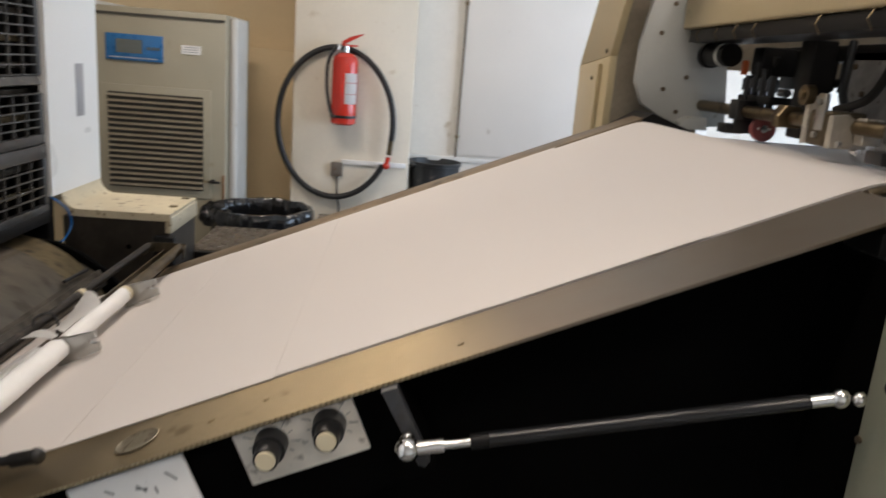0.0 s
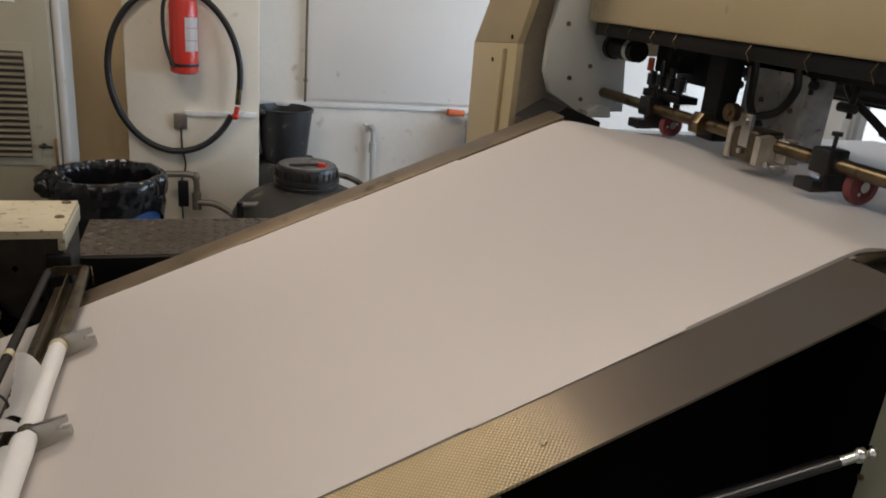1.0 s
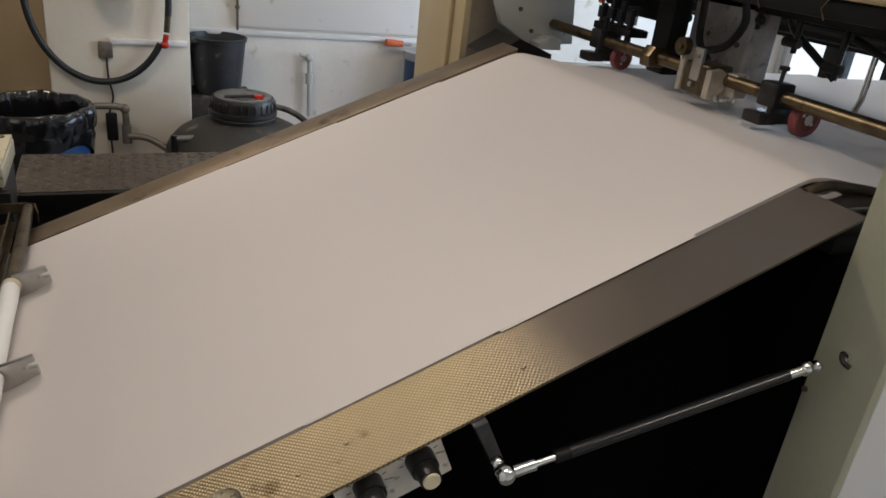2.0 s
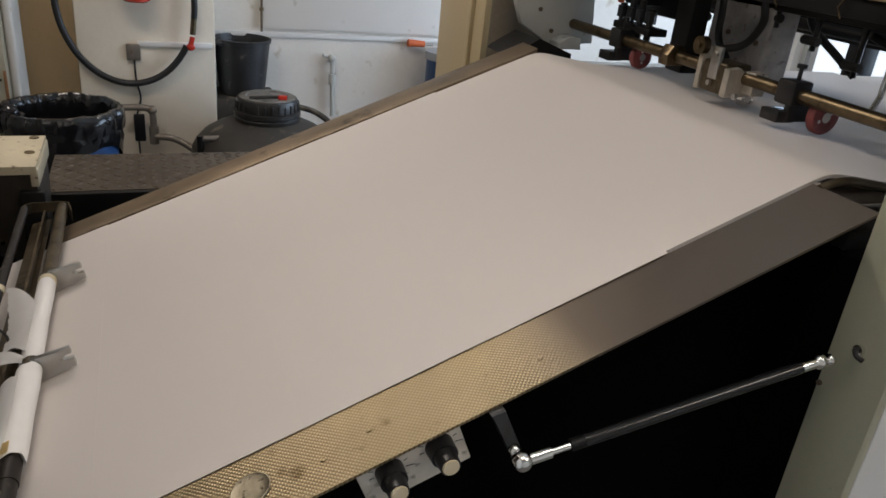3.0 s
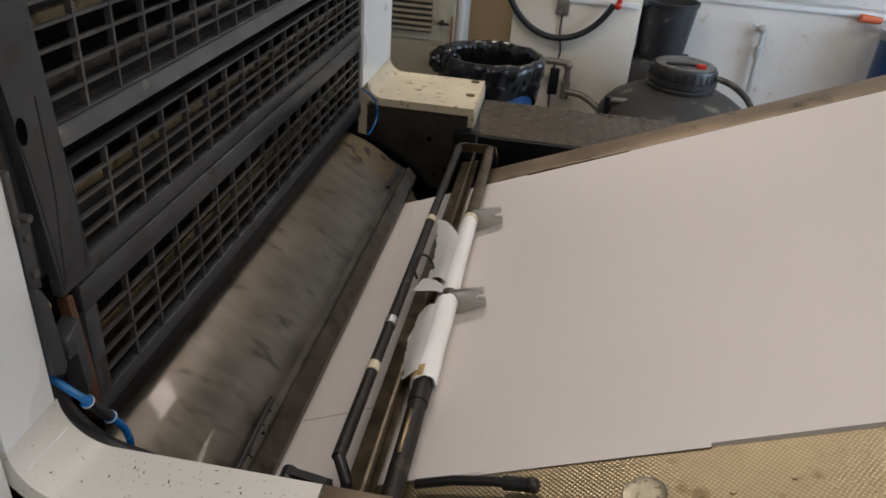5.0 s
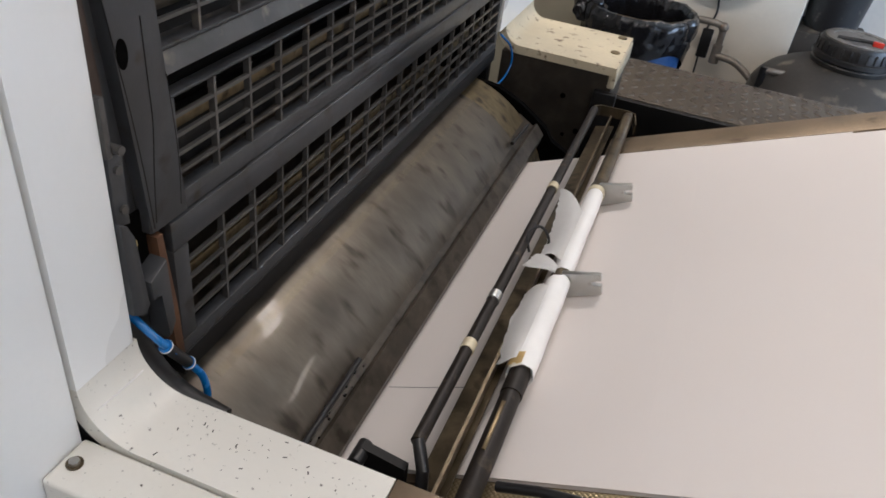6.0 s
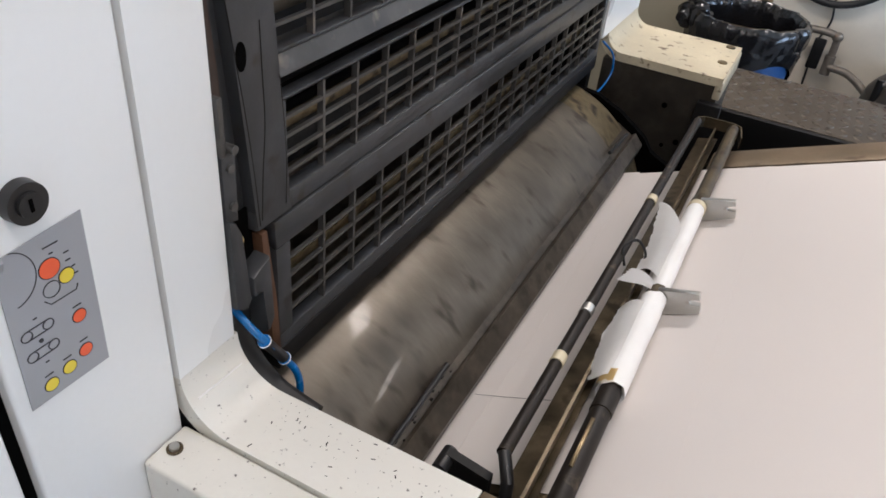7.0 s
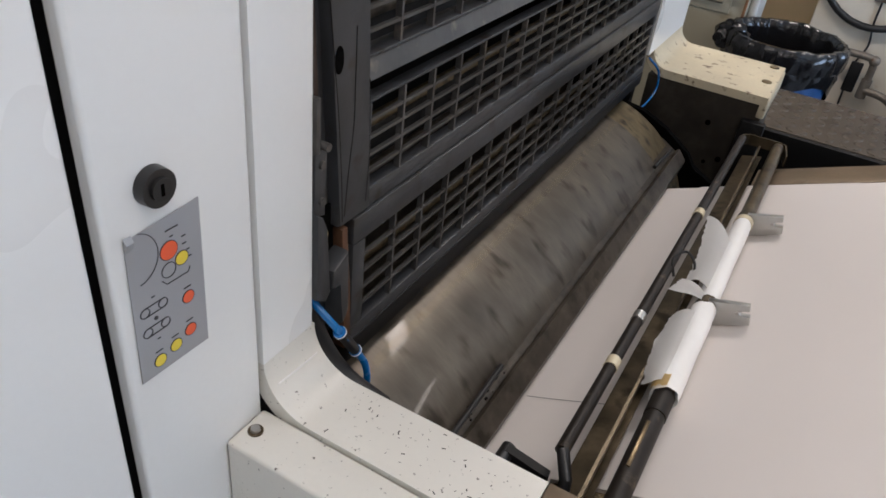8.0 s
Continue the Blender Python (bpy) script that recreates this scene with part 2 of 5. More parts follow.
def part(name, bm, mat, parent=None, label="", smooth=True):
    """Links a bmesh, given in world metres, as one mesh under a thing or a part."""
    o = ROOTS.get(parent, Vector())
    bmesh.ops.recalc_face_normals(bm, faces=bm.faces[:])
    bm.transform(Matrix.Translation(-o))
    me = bpy.data.meshes.new(name)
    bm.to_mesh(me)
    bm.free()
    me.materials.append(mat)
    if smooth:
        me.shade_smooth()
        me.set_sharp_from_angle(angle=radians(38))
    ob = new(name, me)
    if parent:
        ob.parent = parent
        ROOTS[ob] = o
    if label:
        ob["label"] = label
    return ob


def mesh_thing(name, bm, mat, loc, label, category, group="", kind=""):
    """A thing that is one mesh, with its origin at loc."""
    bmesh.ops.recalc_face_normals(bm, faces=bm.faces[:])
    bm.transform(Matrix.Translation(-Vector(loc)))
    me = bpy.data.meshes.new(name)
    bm.to_mesh(me)
    bm.free()
    me.materials.append(mat)
    me.shade_smooth()
    me.set_sharp_from_angle(angle=radians(38))
    ob = new(name, me)
    ob.location = loc
    ROOTS[ob] = Vector(loc)
    return tagged(ob, label, category, group, kind)


def B():
    return bmesh.new()


def box(bm, x0, x1, y0, y1, z0, z1, bev=0.0, seg=2, m=None):
    g = bmesh.ops.create_cube(bm, size=1)["verts"]
    bmesh.ops.transform(bm, verts=g, matrix=Matrix.Translation(((x0 + x1) / 2, (y0 + y1) / 2, (z0 + z1) / 2)) @ Matrix.Diagonal((abs(x1 - x0), abs(y1 - y0), abs(z1 - z0), 1)))
    if bev:
        e = list({e for v in g for e in v.link_edges})
        r = bmesh.ops.bevel(bm, geom=e, offset=bev, segments=seg, affect="EDGES", profile=0.5)
        g = list({v for f in r["faces"] for v in f.verts} | {v for v in g if v.is_valid})
    if m is not None:
        bmesh.ops.transform(bm, verts=g, matrix=m)
    return bm


def rod(bm, p0, p1, r, seg=16, r2=None, bev=0.0):
    p0, p1 = Vector(p0), Vector(p1)
    d = p1 - p0
    g = bmesh.ops.create_cone(bm, cap_ends=True, segments=seg, radius1=r, radius2=r if r2 is None else r2, depth=d.length)["verts"]
    q = d.to_track_quat("Z", "Y").to_matrix().to_4x4()
    bmesh.ops.transform(bm, verts=g, matrix=Matrix.Translation((p0 + p1) / 2) @ q)
    return bm


def ball(bm, c, r, seg=16, s=(1, 1, 1)):
    g = bmesh.ops.create_uvsphere(bm, u_segments=seg, v_segments=seg // 2 + 2, radius=r)["verts"]
    bmesh.ops.transform(bm, verts=g, matrix=Matrix.Translation(c) @ Matrix.Diagonal((*s, 1)))
    return bm


def tube(bm, pts, r, seg=10, closed=False):
    """A round hose or bent rod along points."""
    P = [Vector(p) for p in pts]
    n, rings, up = len(P), [], None
    for i, p in enumerate(P):
        a = P[(i - 1) % n] if closed or i else P[0]
        b = P[(i + 1) % n] if closed or i < n - 1 else P[-1]
        d = (b - a).normalized()
        if up is None:
            up = d.orthogonal().normalized()
        up = (up - d * up.dot(d)).normalized()
        w = d.cross(up)
        rings.append([bm.verts.new(p + r * (math.cos(k * math.tau / seg) * up + math.sin(k * math.tau / seg) * w)) for k in range(seg)])
    for i in range(n if closed else n - 1):
        A, C = rings[i], rings[(i + 1) % n]
        s = 0
        if closed and i == n - 1:
            s = min(range(seg), key=lambda k: (A[0].co - C[k].co).length)
        for k in range(seg):
            bm.faces.new((A[k], A[(k + 1) % seg], C[(k + 1 + s) % seg], C[(k + s) % seg]))
    if not closed:
        bm.faces.new(rings[0][::-1]), bm.faces.new(rings[-1])
    return bm


def curve_pts(ctrl, n=8):
    """Catmull-Rom through control points."""
    C = [Vector(c) for c in ctrl]
    C = [2 * C[0] - C[1]] + C + [2 * C[-1] - C[-2]]
    out = []
    for i in range(1, len(C) - 2):
        a, b, c, d = C[i - 1:i + 3]
        for k in range(n):
            t = k / n
            out.append(0.5 * (2 * b + (c - a) * t + (2 * a - 5 * b + 4 * c - d) * t * t + (3 * b - a - 3 * c + d) * t ** 3))
    return out + [C[-2]]


def prism(bm, pts, axis, a, b, bev=0.0):
    """A polygon in the two other axes, drawn out along axis from a to b."""
    def P(u, v, w):
        return {"x": (w, u, v), "y": (u, w, v), "z": (u, v, w)}[axis]
    lo, hi = [bm.verts.new(P(u, v, a)) for u, v in pts], [bm.verts.new(P(u, v, b)) for u, v in pts]
    fs = [bm.faces.new(lo[::-1]), bm.faces.new(hi)]
    n = len(pts)
    for i in range(n):
        fs.append(bm.faces.new((lo[i], lo[(i + 1) % n], hi[(i + 1) % n], hi[i])))
    if bev:
        e = list(fs[0].edges) + list(fs[1].edges)
        bmesh.ops.bevel(bm, geom=e, offset=bev, segments=2, affect="EDGES", profile=0.5)
    return bm


def strip(bm, prof, y0, y1, th):
    """A bent sheet: a profile of (x, z) with thickness th below it, from y0 to y1."""
    n = len(prof)
    low = []
    for i in range(n):
        a, b = Vector(prof[max(i - 1, 0)]), Vector(prof[min(i + 1, n - 1)])
        d = (b - a).normalized()
        low.append((prof[i][0] + d.y * th, prof[i][1] - d.x * th))
    return prism(bm, list(prof) + low[::-1], "y", y0, y1)


def lathe(bm, prof, c, seg=32, jitter=0.0):
    """Turns a profile of (r, z) round the upright axis at c."""
    rings = []
    for r, z in prof:
        rings.append([bm.verts.new((c[0] + (r + random.uniform(-jitter, jitter)) * math.cos(k * math.tau / seg), c[1] + (r + random.uniform(-jitter, jitter)) * math.sin(k * math.tau / seg), c[2] + z + random.uniform(-jitter, jitter))) for k in range(seg)])
    for A, C in zip(rings, rings[1:]):
        for k in range(seg):
            bm.faces.new((A[k], A[(k + 1) % seg], C[(k + 1) % seg], C[k]))
    return bm


SLOPE, BASE, FLAT, CREST = 0.41, 1.19, 1.585, 1.614
ANG = math.atan(SLOPE)


def deck(x):
    """Height of the paper on the feed board and, past its crest, on the level table."""
    z, k = BASE + SLOPE * x, 0.006
    top = max(FLAT, CREST - 0.16 * (x - 1.03))
    return -k * math.log(math.exp(-min(z - 1.5, 1) / k) + math.exp(-(top - 1.5) / k)) + 1.5


def on_slope(bm, x, y, dz=0.0):
    """Moves a bmesh built at the origin on to the slope of the feed board."""
    bm.transform(Matrix.Translation((x, y, BASE + SLOPE * x + dz)) @ Matrix.Rotation(-ANG, 4, "Y"))
    return bm

# ---- the room ----
X0, X1, Y0, Y1, H = -3.6, 5.2, -3.0, 4.94, 3.4


def wall(name, axis, at, a, b, holes, mat, label, thick=0.25, outward=1):
    """A wall with openings (a0, a1, z0, z1) that go right through it."""
    root = thing(name, (0, 0, 0), label, "wall", kind="structure")
    t0, t1 = sorted((at, at + outward * thick))
    us = sorted({a, b, *(h[0] for h in holes), *(h[1] for h in holes)})
    bm = B()
    for u0, u1 in zip(us, us[1:]):
        hs = sorted([h for h in holes if h[0] <= u0 and h[1] >= u1], key=lambda h: h[2])
        z = 0
        for h in hs + [(0, 0, H, H)]:
            if h[2] > z:
                if axis == "y":
                    box(bm, u0, u1, t0, t1, z, h[2])
                else:
                    box(bm, t0, t1, u0, u1, z, h[2])
            z = h[3]
    part("wall_body", bm, mat, root)
    return root


mesh_thing("floor", box(B(), X0, X1, Y0, Y1 + 0.5, -0.1, 0), m_floor, (0, 0, 0), "grey stained concrete workshop floor", "floor", kind="structure")
mesh_thing("ceiling", box(B(), X0, X1, Y0, Y1 + 0.5, H, H + 0.1), m_ceiling, (0, 0, H), "off-white plastered workshop ceiling", "ceiling", kind="structure")
wall("wall_north", "y", Y1, 0.53, X1, [], m_wall, "white plastered wall with scuffs and stains")
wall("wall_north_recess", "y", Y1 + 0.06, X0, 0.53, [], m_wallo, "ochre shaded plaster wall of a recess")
wall("wall_west", "x", X0, Y0, Y1, [], m_wall, "plain white workshop wall", outward=-1)
EAST = [(0.0, 0.95, 0.9, 2.6), (1.1, 2.05, 0.9, 2.6), (2.2, 3.15, 0.9, 2.6), (3.3, 4.7, 0.9, 2.6)]
wall("wall_east", "x", X1, Y0, Y1, EAST, m_wall, "white wall with a row of windows")
wall("wall_south", "y", Y0, X0, X1, [], m_wall, "plain white workshop wall", outward=-1)


def window(name, axis, at, h):
    a0, a1, z0, z1 = h
    root = thing(name, (0, 0, 0), "white framed workshop window with clear glass", "window", kind="structure")

    def bar(u0, u1, w0, w1, t=0.05):
        return box(B(), at, at + t, u0, u1, w0, w1, 0.004) if axis == "x" else box(B(), u0, u1, at - t, at, w0, w1, 0.004)
    for u0, u1, w0, w1 in ((a0, a0 + 0.05, z0, z1), (a1 - 0.05, a1, z0, z1), (a0 + 0.05, a1 - 0.05, z0, z0 + 0.05), (a0 + 0.05, a1 - 0.05, z1 - 0.05, z1), (a0 + 0.05, a1 - 0.05, (z0 + z1) / 2 - 0.02, (z0 + z1) / 2 + 0.02)):
        part("window_frame", bar(u0, u1, w0, w1), m_cabw, root)
    pane = part("pane", bar(a0 + 0.05, a1 - 0.05, z0 + 0.05, z1 - 0.05, 0.006), m_glass, root)
    pane.visible_shadow = False


for i, h in enumerate(EAST):
    window("window_%d" % (i + 1), "x", X1 + 0.08, h)

# emissive sheet added outside so that the windows look bright
m_backdrop = glowing("window_backdrop_glow", (0.92, 0.96, 1.0), 3.0)
mesh_thing("backdrop", box(B(), 9.0, 9.2, -4.0, 12.0, -0.3, 1.75), m_backdrop, (9.1, 4.0, -0.3), "glowing white backdrop added outside the windows", "wall", kind="structure")

# the plastered column with the hose and the extinguisher, chipped along its edge
mesh_thing("wall_column", box(B(), -0.20, 0.548, 4.57, 4.93, 0, H, 0.012), m_wallc, (0.16, 4.75, 0), "cream plastered square wall column with chipped edge", "column", kind="structure")
mesh_thing("wall_panel", box(B(), 0.86, 2.6, 4.915, 4.938, 1.12, H, 0.004), m_panelw, (1.7, 4.93, 1.12), "smooth white board panel on the wall", "wall panel", kind="structure")
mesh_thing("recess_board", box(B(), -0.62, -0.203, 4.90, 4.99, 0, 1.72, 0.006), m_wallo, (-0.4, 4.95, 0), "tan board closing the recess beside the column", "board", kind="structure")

# unseen ceiling lights: first placed from its reflection, three added to fill
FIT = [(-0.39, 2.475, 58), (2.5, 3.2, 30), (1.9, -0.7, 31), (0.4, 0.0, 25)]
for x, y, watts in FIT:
    root = thing("unseen_ceiling_light", (x, y, H), "unseen ceiling light, assumed to hold twin fluorescent tubes", "ceiling light", "ceiling lights")
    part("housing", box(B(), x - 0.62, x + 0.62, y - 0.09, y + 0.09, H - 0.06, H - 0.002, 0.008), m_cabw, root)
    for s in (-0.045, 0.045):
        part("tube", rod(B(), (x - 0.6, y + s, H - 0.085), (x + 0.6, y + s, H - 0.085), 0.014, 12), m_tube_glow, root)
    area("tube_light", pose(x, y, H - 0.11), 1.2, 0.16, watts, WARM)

# ---- feed board ----
board = thing("feed_board", (0.4, 1.08, 0.9), "sloping steel feed board of a printing press", "feed board")


def slope_prism(x0, x1, y0, y1, top, th, bev=0.0):
    """A plate that follows the slope, its top face at that height over the paper line."""
    pts = [(x0, BASE + SLOPE * x0 + top), (x1, BASE + SLOPE * x1 + top), (x1, BASE + SLOPE * x1 + top - th), (x0, BASE + SLOPE * x0 + top - th)]
    return prism(B(), pts, "y", y0, y1, bev)


part("deck", slope_prism(-0.235, 0.84, 0.62, 1.545, -0.008, 0.03), m_rail_far, board)
part("side_rail", slope_prism(-0.10, 1.0, 0.514, 0.6255, -0.0005, 0.004), m_emb, board, "steel side plate with fine embossing and its gold reflection as colour")
part("far_rail", slope_prism(-0.08, 1.04, 1.546, 1.632, 0.002, 0.012, 0.003), m_rail_far, board, "oily brown steel side plate")
# near-black sheets stand in for the shade of the open underside
part("underside_shade", prism(B(), [(-0.1, 0.25), (1.0, 0.25), (1.0, BASE + SLOPE * 0.94 - 0.014), (0.94, BASE + SLOPE * 0.94 - 0.014), (-0.1, BASE - 0.055)], "y", 0.60, 0.612), m_void, board)
# near-black plate added to close the bright gap beside the post
part("end_blackout", box(B(), 0.972, 0.984, 0.497, 0.60, 0.25, 1.54), m_void, board)
part("far_side_wall", prism(B(), [(-0.08, 0.25), (0.97, 0.25), (0.97, BASE + SLOPE * 0.97 - 0.014), (-0.08, BASE - 0.05)], "y", 1.605, 1.628), m_black, board)
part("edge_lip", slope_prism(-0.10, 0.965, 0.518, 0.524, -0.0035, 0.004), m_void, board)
for x, y in ((0.294, 0.560), (0.350, 0.571), (0.554, 0.552)):
    part("stud", on_slope(rod(B(), (0, 0, -0.004), (0, 0, 0.0010), 0.0044, 14, 0.0034), x, y), m_emb, board)
part("recess_dish", on_slope(lathe(B(), [(0.0245, 0.0014), (0.0232, 0.0020), (0.0222, 0.0016), (0.013, 0.0014), (0.0005, 0.0014)], (0, 0, 0), 28), 0.213, 0.568), m_silver, board, "round silvery dish in the side plate")
# stop lever at the low end of the rail
part("stop_lever", on_slope(tube(B(), [(-0.10, 0.02, 0.012), (-0.05, 0.015, 0.016), (0.0, 0.006, 0.016), (0.03, 0.0, 0.013)], 0.006, 10), 0.06, 0.59, 0.0), m_plastic, board)
part("lever_tip", on_slope(ball(rod(B(), (0.012, 0.004, 0.014), (0.045, -0.004, 0.013), 0.0085, 12), (0.045, -0.004, 0.013), 0.0095, 12), 0.06, 0.59), m_rubber, board)


def side_box(x, zoff, w, h, y0, y1, bev):
    """A plate on the board's side, set along the slope under the rail."""
    bm = box(B(), -w / 2, w / 2, y0, y1, -h / 2, h / 2, bev)
    bm.transform(Matrix.Translation((x, 0, BASE + SLOPE * x + zoff)) @ Matrix.Rotation(-ANG, 4, "Y"))
    return bm


# near black, as dark as the shade under the rail
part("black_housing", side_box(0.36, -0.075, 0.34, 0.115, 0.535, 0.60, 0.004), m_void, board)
dial = part("dial_plate", side_box(0.393, -0.0405, 0.132, 0.070, 0.528, 0.5345, 0.002), m_knobplate, board, "scratched grey dial plate")
for x in (0.364, 0.423):
    zc = BASE + SLOPE * x - 0.033
    part("knob", rod(rod(B(), (x, 0.528, zc), (x, 0.508, zc), 0.0175, 24, 0.0165), (x, 0.508, zc), (x, 0.490, zc), 0.0135, 24, 0.0125), m_plastic, dial, "black turning knob with an ivory cap")
    part("knob_cap", rod(B(), (x, 0.4905, zc), (x, 0.4875, zc), 0.0105, 20, 0.0098), m_ivory, dial, "ivory knob cap")
    for k in range(9):
        a = radians(-20 + k * 27.5)
        bm = box(B(), 0.0195, 0.030 if k % 2 else 0.025, -0.0003, 0.0004, -0.00025, 0.00025)
        bm.transform(Matrix.Translation((x, 0.5275, zc)) @ Matrix.Rotation(-a, 4, "Y"))
        part("scale_mark", bm, m_ink, dial)
label = part("label_plate", side_box(0.235, -0.075, 0.128, 0.118, 0.524, 0.5305, 0.002), m_label, board, "white plate with worn pencil marks")
for k in range(9):
    u, v = random.uniform(-0.05, 0.05), random.uniform(-0.02, 0.045)
    bm = box(B(), -random.uniform(0.003, 0.012), 0.004, 0.5232, 0.5238, -0.0006, 0.0006)
    bm.transform(Matrix.Translation((0.235 + u, 0, BASE + SLOPE * 0.235 - 0.075 + v + u * SLOPE)) @ Matrix.Rotation(random.uniform(-1.4, 1.4), 4, "Y"))
    part("pencil_mark", bm, m_ink, label)
part("arm", prism(B(), [(0.474, 1.380), (0.490, 1.386), (0.529, 1.306), (0.524, 1.298), (0.517, 1.300)], "y", 0.503, 0.518, 0.002), m_gunmetal, board, "black bracket arm")

# gas spring
spring = thing("gas_spring", (0.50, 0.475, 1.33), "black gas spring with chrome ball ends", "gas spring")
A_, Z_ = Vector((0.503, 0.472, 1.336)), Vector((0.921, 0.468, 1.4145))
D_ = (Z_ - A_).normalized()
part("ball_end", ball(ball(B(), A_, 0.0125, 20), A_ + Vector((0, 0.02, 0)), 0.008, 12), m_chrome, spring, "chrome ball joint")
part("socket", rod(B(), A_ + D_ * 0.008, A_ + D_ * 0.036, 0.0075, 16), m_chrome, spring)
part("piston_rod", rod(B(), A_ + D_ * 0.034, A_ + D_ * 0.066, 0.0045, 14), m_chrome, spring)
part("collar", rod(B(), A_ + D_ * 0.062, A_ + D_ * 0.082, 0.0075, 16), m_black, spring)
part("cylinder_tube", rod(B(), A_ + D_ * 0.08, Z_ - D_ * 0.03, 0.0080, 20), m_gloss, spring, "glossy black cylinder tube")
part("socket", rod(B(), Z_ - D_ * 0.032, Z_ - D_ * 0.004, 0.0072, 16), m_chrome, spring)
part("ball_end", ball(ball(B(), Z_, 0.0105, 16), Z_ + Vector((0.02, 0, 0)), 0.008, 12), m_chrome, spring)

# ---- paper on the board ----
prof = [(x, deck(x)) for x in [-0.236 + 0.02 * i for i in range(58)] + [0.93 + 0.008 * i for i in range(18)] + [1.09, 1.2, 1.4, 1.7, 2.02]]
prof = sorted(set(prof))
mesh_thing("paper_stream", strip(B(), prof, 0.632, 1.534, 0.006), m_paper, (0.4, 1.08, 1.3), "stream of overlapping white paper sheets on the feed board", "paper", kind="stuff")
SHEETS = []
STEP, LONG, TILES = 0.245, 0.30, 33
for i in range(TILES):
    bm = box(B(), 0, LONG, 0.628 - 1.083, 1.539 - 1.083, 0, 0.0004)
    s = mesh_thing("paper_sheet", bm, m_paper, (0, 0, 0), "white paper sheet running down the feed board", "paper sheet", "sheets on the feed board")
    SHEETS.append((s, random.choice((-0.0035, -0.002, 0.0, 0.0015, 0.003))))

# dark line of a crease in the paper, drawn as a thin tube
mesh_thing("thread", tube(B(), [(x, 0.775 + 0.05 * (x + 0.235) ** 1.0 + 0.0006 * math.sin(40 * x), deck(x) + 0.0032) for x in [-0.233 + 0.01 * k for k in range(15)]], 0.00032, 6), m_ink, (-0.16, 0.775, 1.12), "thin dark line drawn for a crease across the paper", "thread")

# ---- infeed bars ----
bar = thing("roller_bar", (-0.06, 1.1, 1.2), "dark steel bar wrapped in torn white paper", "roller bar")
part("shaft", rod(B(), (-0.06, 0.53, 1.2), (-0.06, 1.672, 1.2), 0.0125, 20), m_oily, bar)
part("sleeve", rod(B(), (-0.06, 0.535, 1.2), (-0.06, 0.734, 1.2), 0.0130, 20), m_rodpaint, bar, "black worn sleeve")
part("channel", prism(B(), [(-0.124, 1.165), (-0.085, 1.175), (-0.085, 1.171), (-0.120, 1.161)], "y", 0.56, 1.665), m_oily, bar, "oily angle strip under the bars")
part("channel", box(B(), -0.098, -0.094, 0.55, 1.665, 1.165, 1.197), m_oily, bar)


def wrap(y0, y1, seed, r0=0.0225):
    """Paper rolled tightly round the bar, with ragged ends."""
    rnd = random.Random(seed)
    bm = B()
    rows, turn = 26, 36
    ph = [rnd.uniform(0, 6) for k in range(6)]
    ends = [[0.0045 * math.sin(math.tau * k / turn + ph[e]) + 0.002 * math.sin(3 * math.tau * k / turn + ph[e + 2]) + 0.001 * math.sin(7 * math.tau * k / turn + ph[e + 4]) for k in range(turn)] for e in range(2)]
    g = []
    for i in range(rows + 1):
        y = y0 + (y1 - y0) * i / rows
        row = []
        for k in range(turn):
            a = math.tau * k / turn
            r = r0 + 0.0004 * math.sin(3 * a + seed) + 0.0004 * math.sin(i * 0.4 + 2 * a) + rnd.uniform(-0.00015, 0.00015)
            e = ends[0][k] if i == 0 else -ends[1][k] if i == rows else 0.0
            row.append(bm.verts.new((-0.06 + r * math.cos(a), y + e, 1.2 + r * math.sin(a))))
        g.append(row)
    for i in range(rows):
        for k in range(turn):
            bm.faces.new((g[i][k], g[i][(k + 1) % turn], g[i + 1][(k + 1) % turn], g[i + 1][k]))
    for row, y in ((g[0], y0 + 0.03), (g[-1], y1 - 0.03)):
        c = bm.verts.new((-0.06, y, 1.2))
        for k in range(turn):
            bm.faces.new((row[k], row[(k + 1) % turn], c))
    return bm


def flap(y0, y1, width, drop, notch, seed, r0, lift=0.0):
    """A loose sheet that leaves the roll at its top and hangs over beside it: width along its length, torn far edge."""
    rnd = random.Random(seed)
    bm = B()
    rows, cols = 28, 12
    a = radians(118)
    x0, z0 = -0.06 + r0 * math.cos(a), 1.2 + r0 * math.sin(a)
    ragged = [rnd.uniform(-0.0016, 0.0016) for k in range(rows + 1)]
    g = []
    for i in range(rows + 1):
        f = i / rows
        row = []
        for k in range(cols + 1):
            u = k / cols
            far, low = y1 - notch * (1 - u) ** 1.6, y0 + 0.006 * math.sin(4 * u + seed)
            w = width(f) + (ragged[i] if k == cols else 0)
            row.append(bm.verts.new((x0 - w * u, low + (far - low) * f, z0 + 0.004 * math.sin(math.pi * u) - drop * u ** 1.4 + lift * u * f ** 3 + 0.0012 * math.sin(6 * f + 3 * u))))
        g.append(row)
    for A, C in zip(g, g[1:]):
        for k in range(cols):
            bm.faces.new((A[k], A[k + 1], C[k + 1], C[k]))
    bmesh.ops.solidify(bm, geom=bm.faces[:], thickness=0.0006)
    return bm


near = part("paper_wrap", wrap(0.772, 0.990, 1, 0.0178), m_paper_old, bar, "torn white paper wrapped round the bar")
part("torn_flap", flap(0.782, 0.955, lambda f: 0.013 + 0.019 * math.sin(math.pi * min(1.0, 0.15 + 0.60 * f)), 0.016, 0.0, 2, 0.0182), m_paper_old, near)
far = part("paper_wrap", wrap(1.010, 1.288, 4, 0.0152), m_paper_old, bar, "white paper wrapped round the bar")
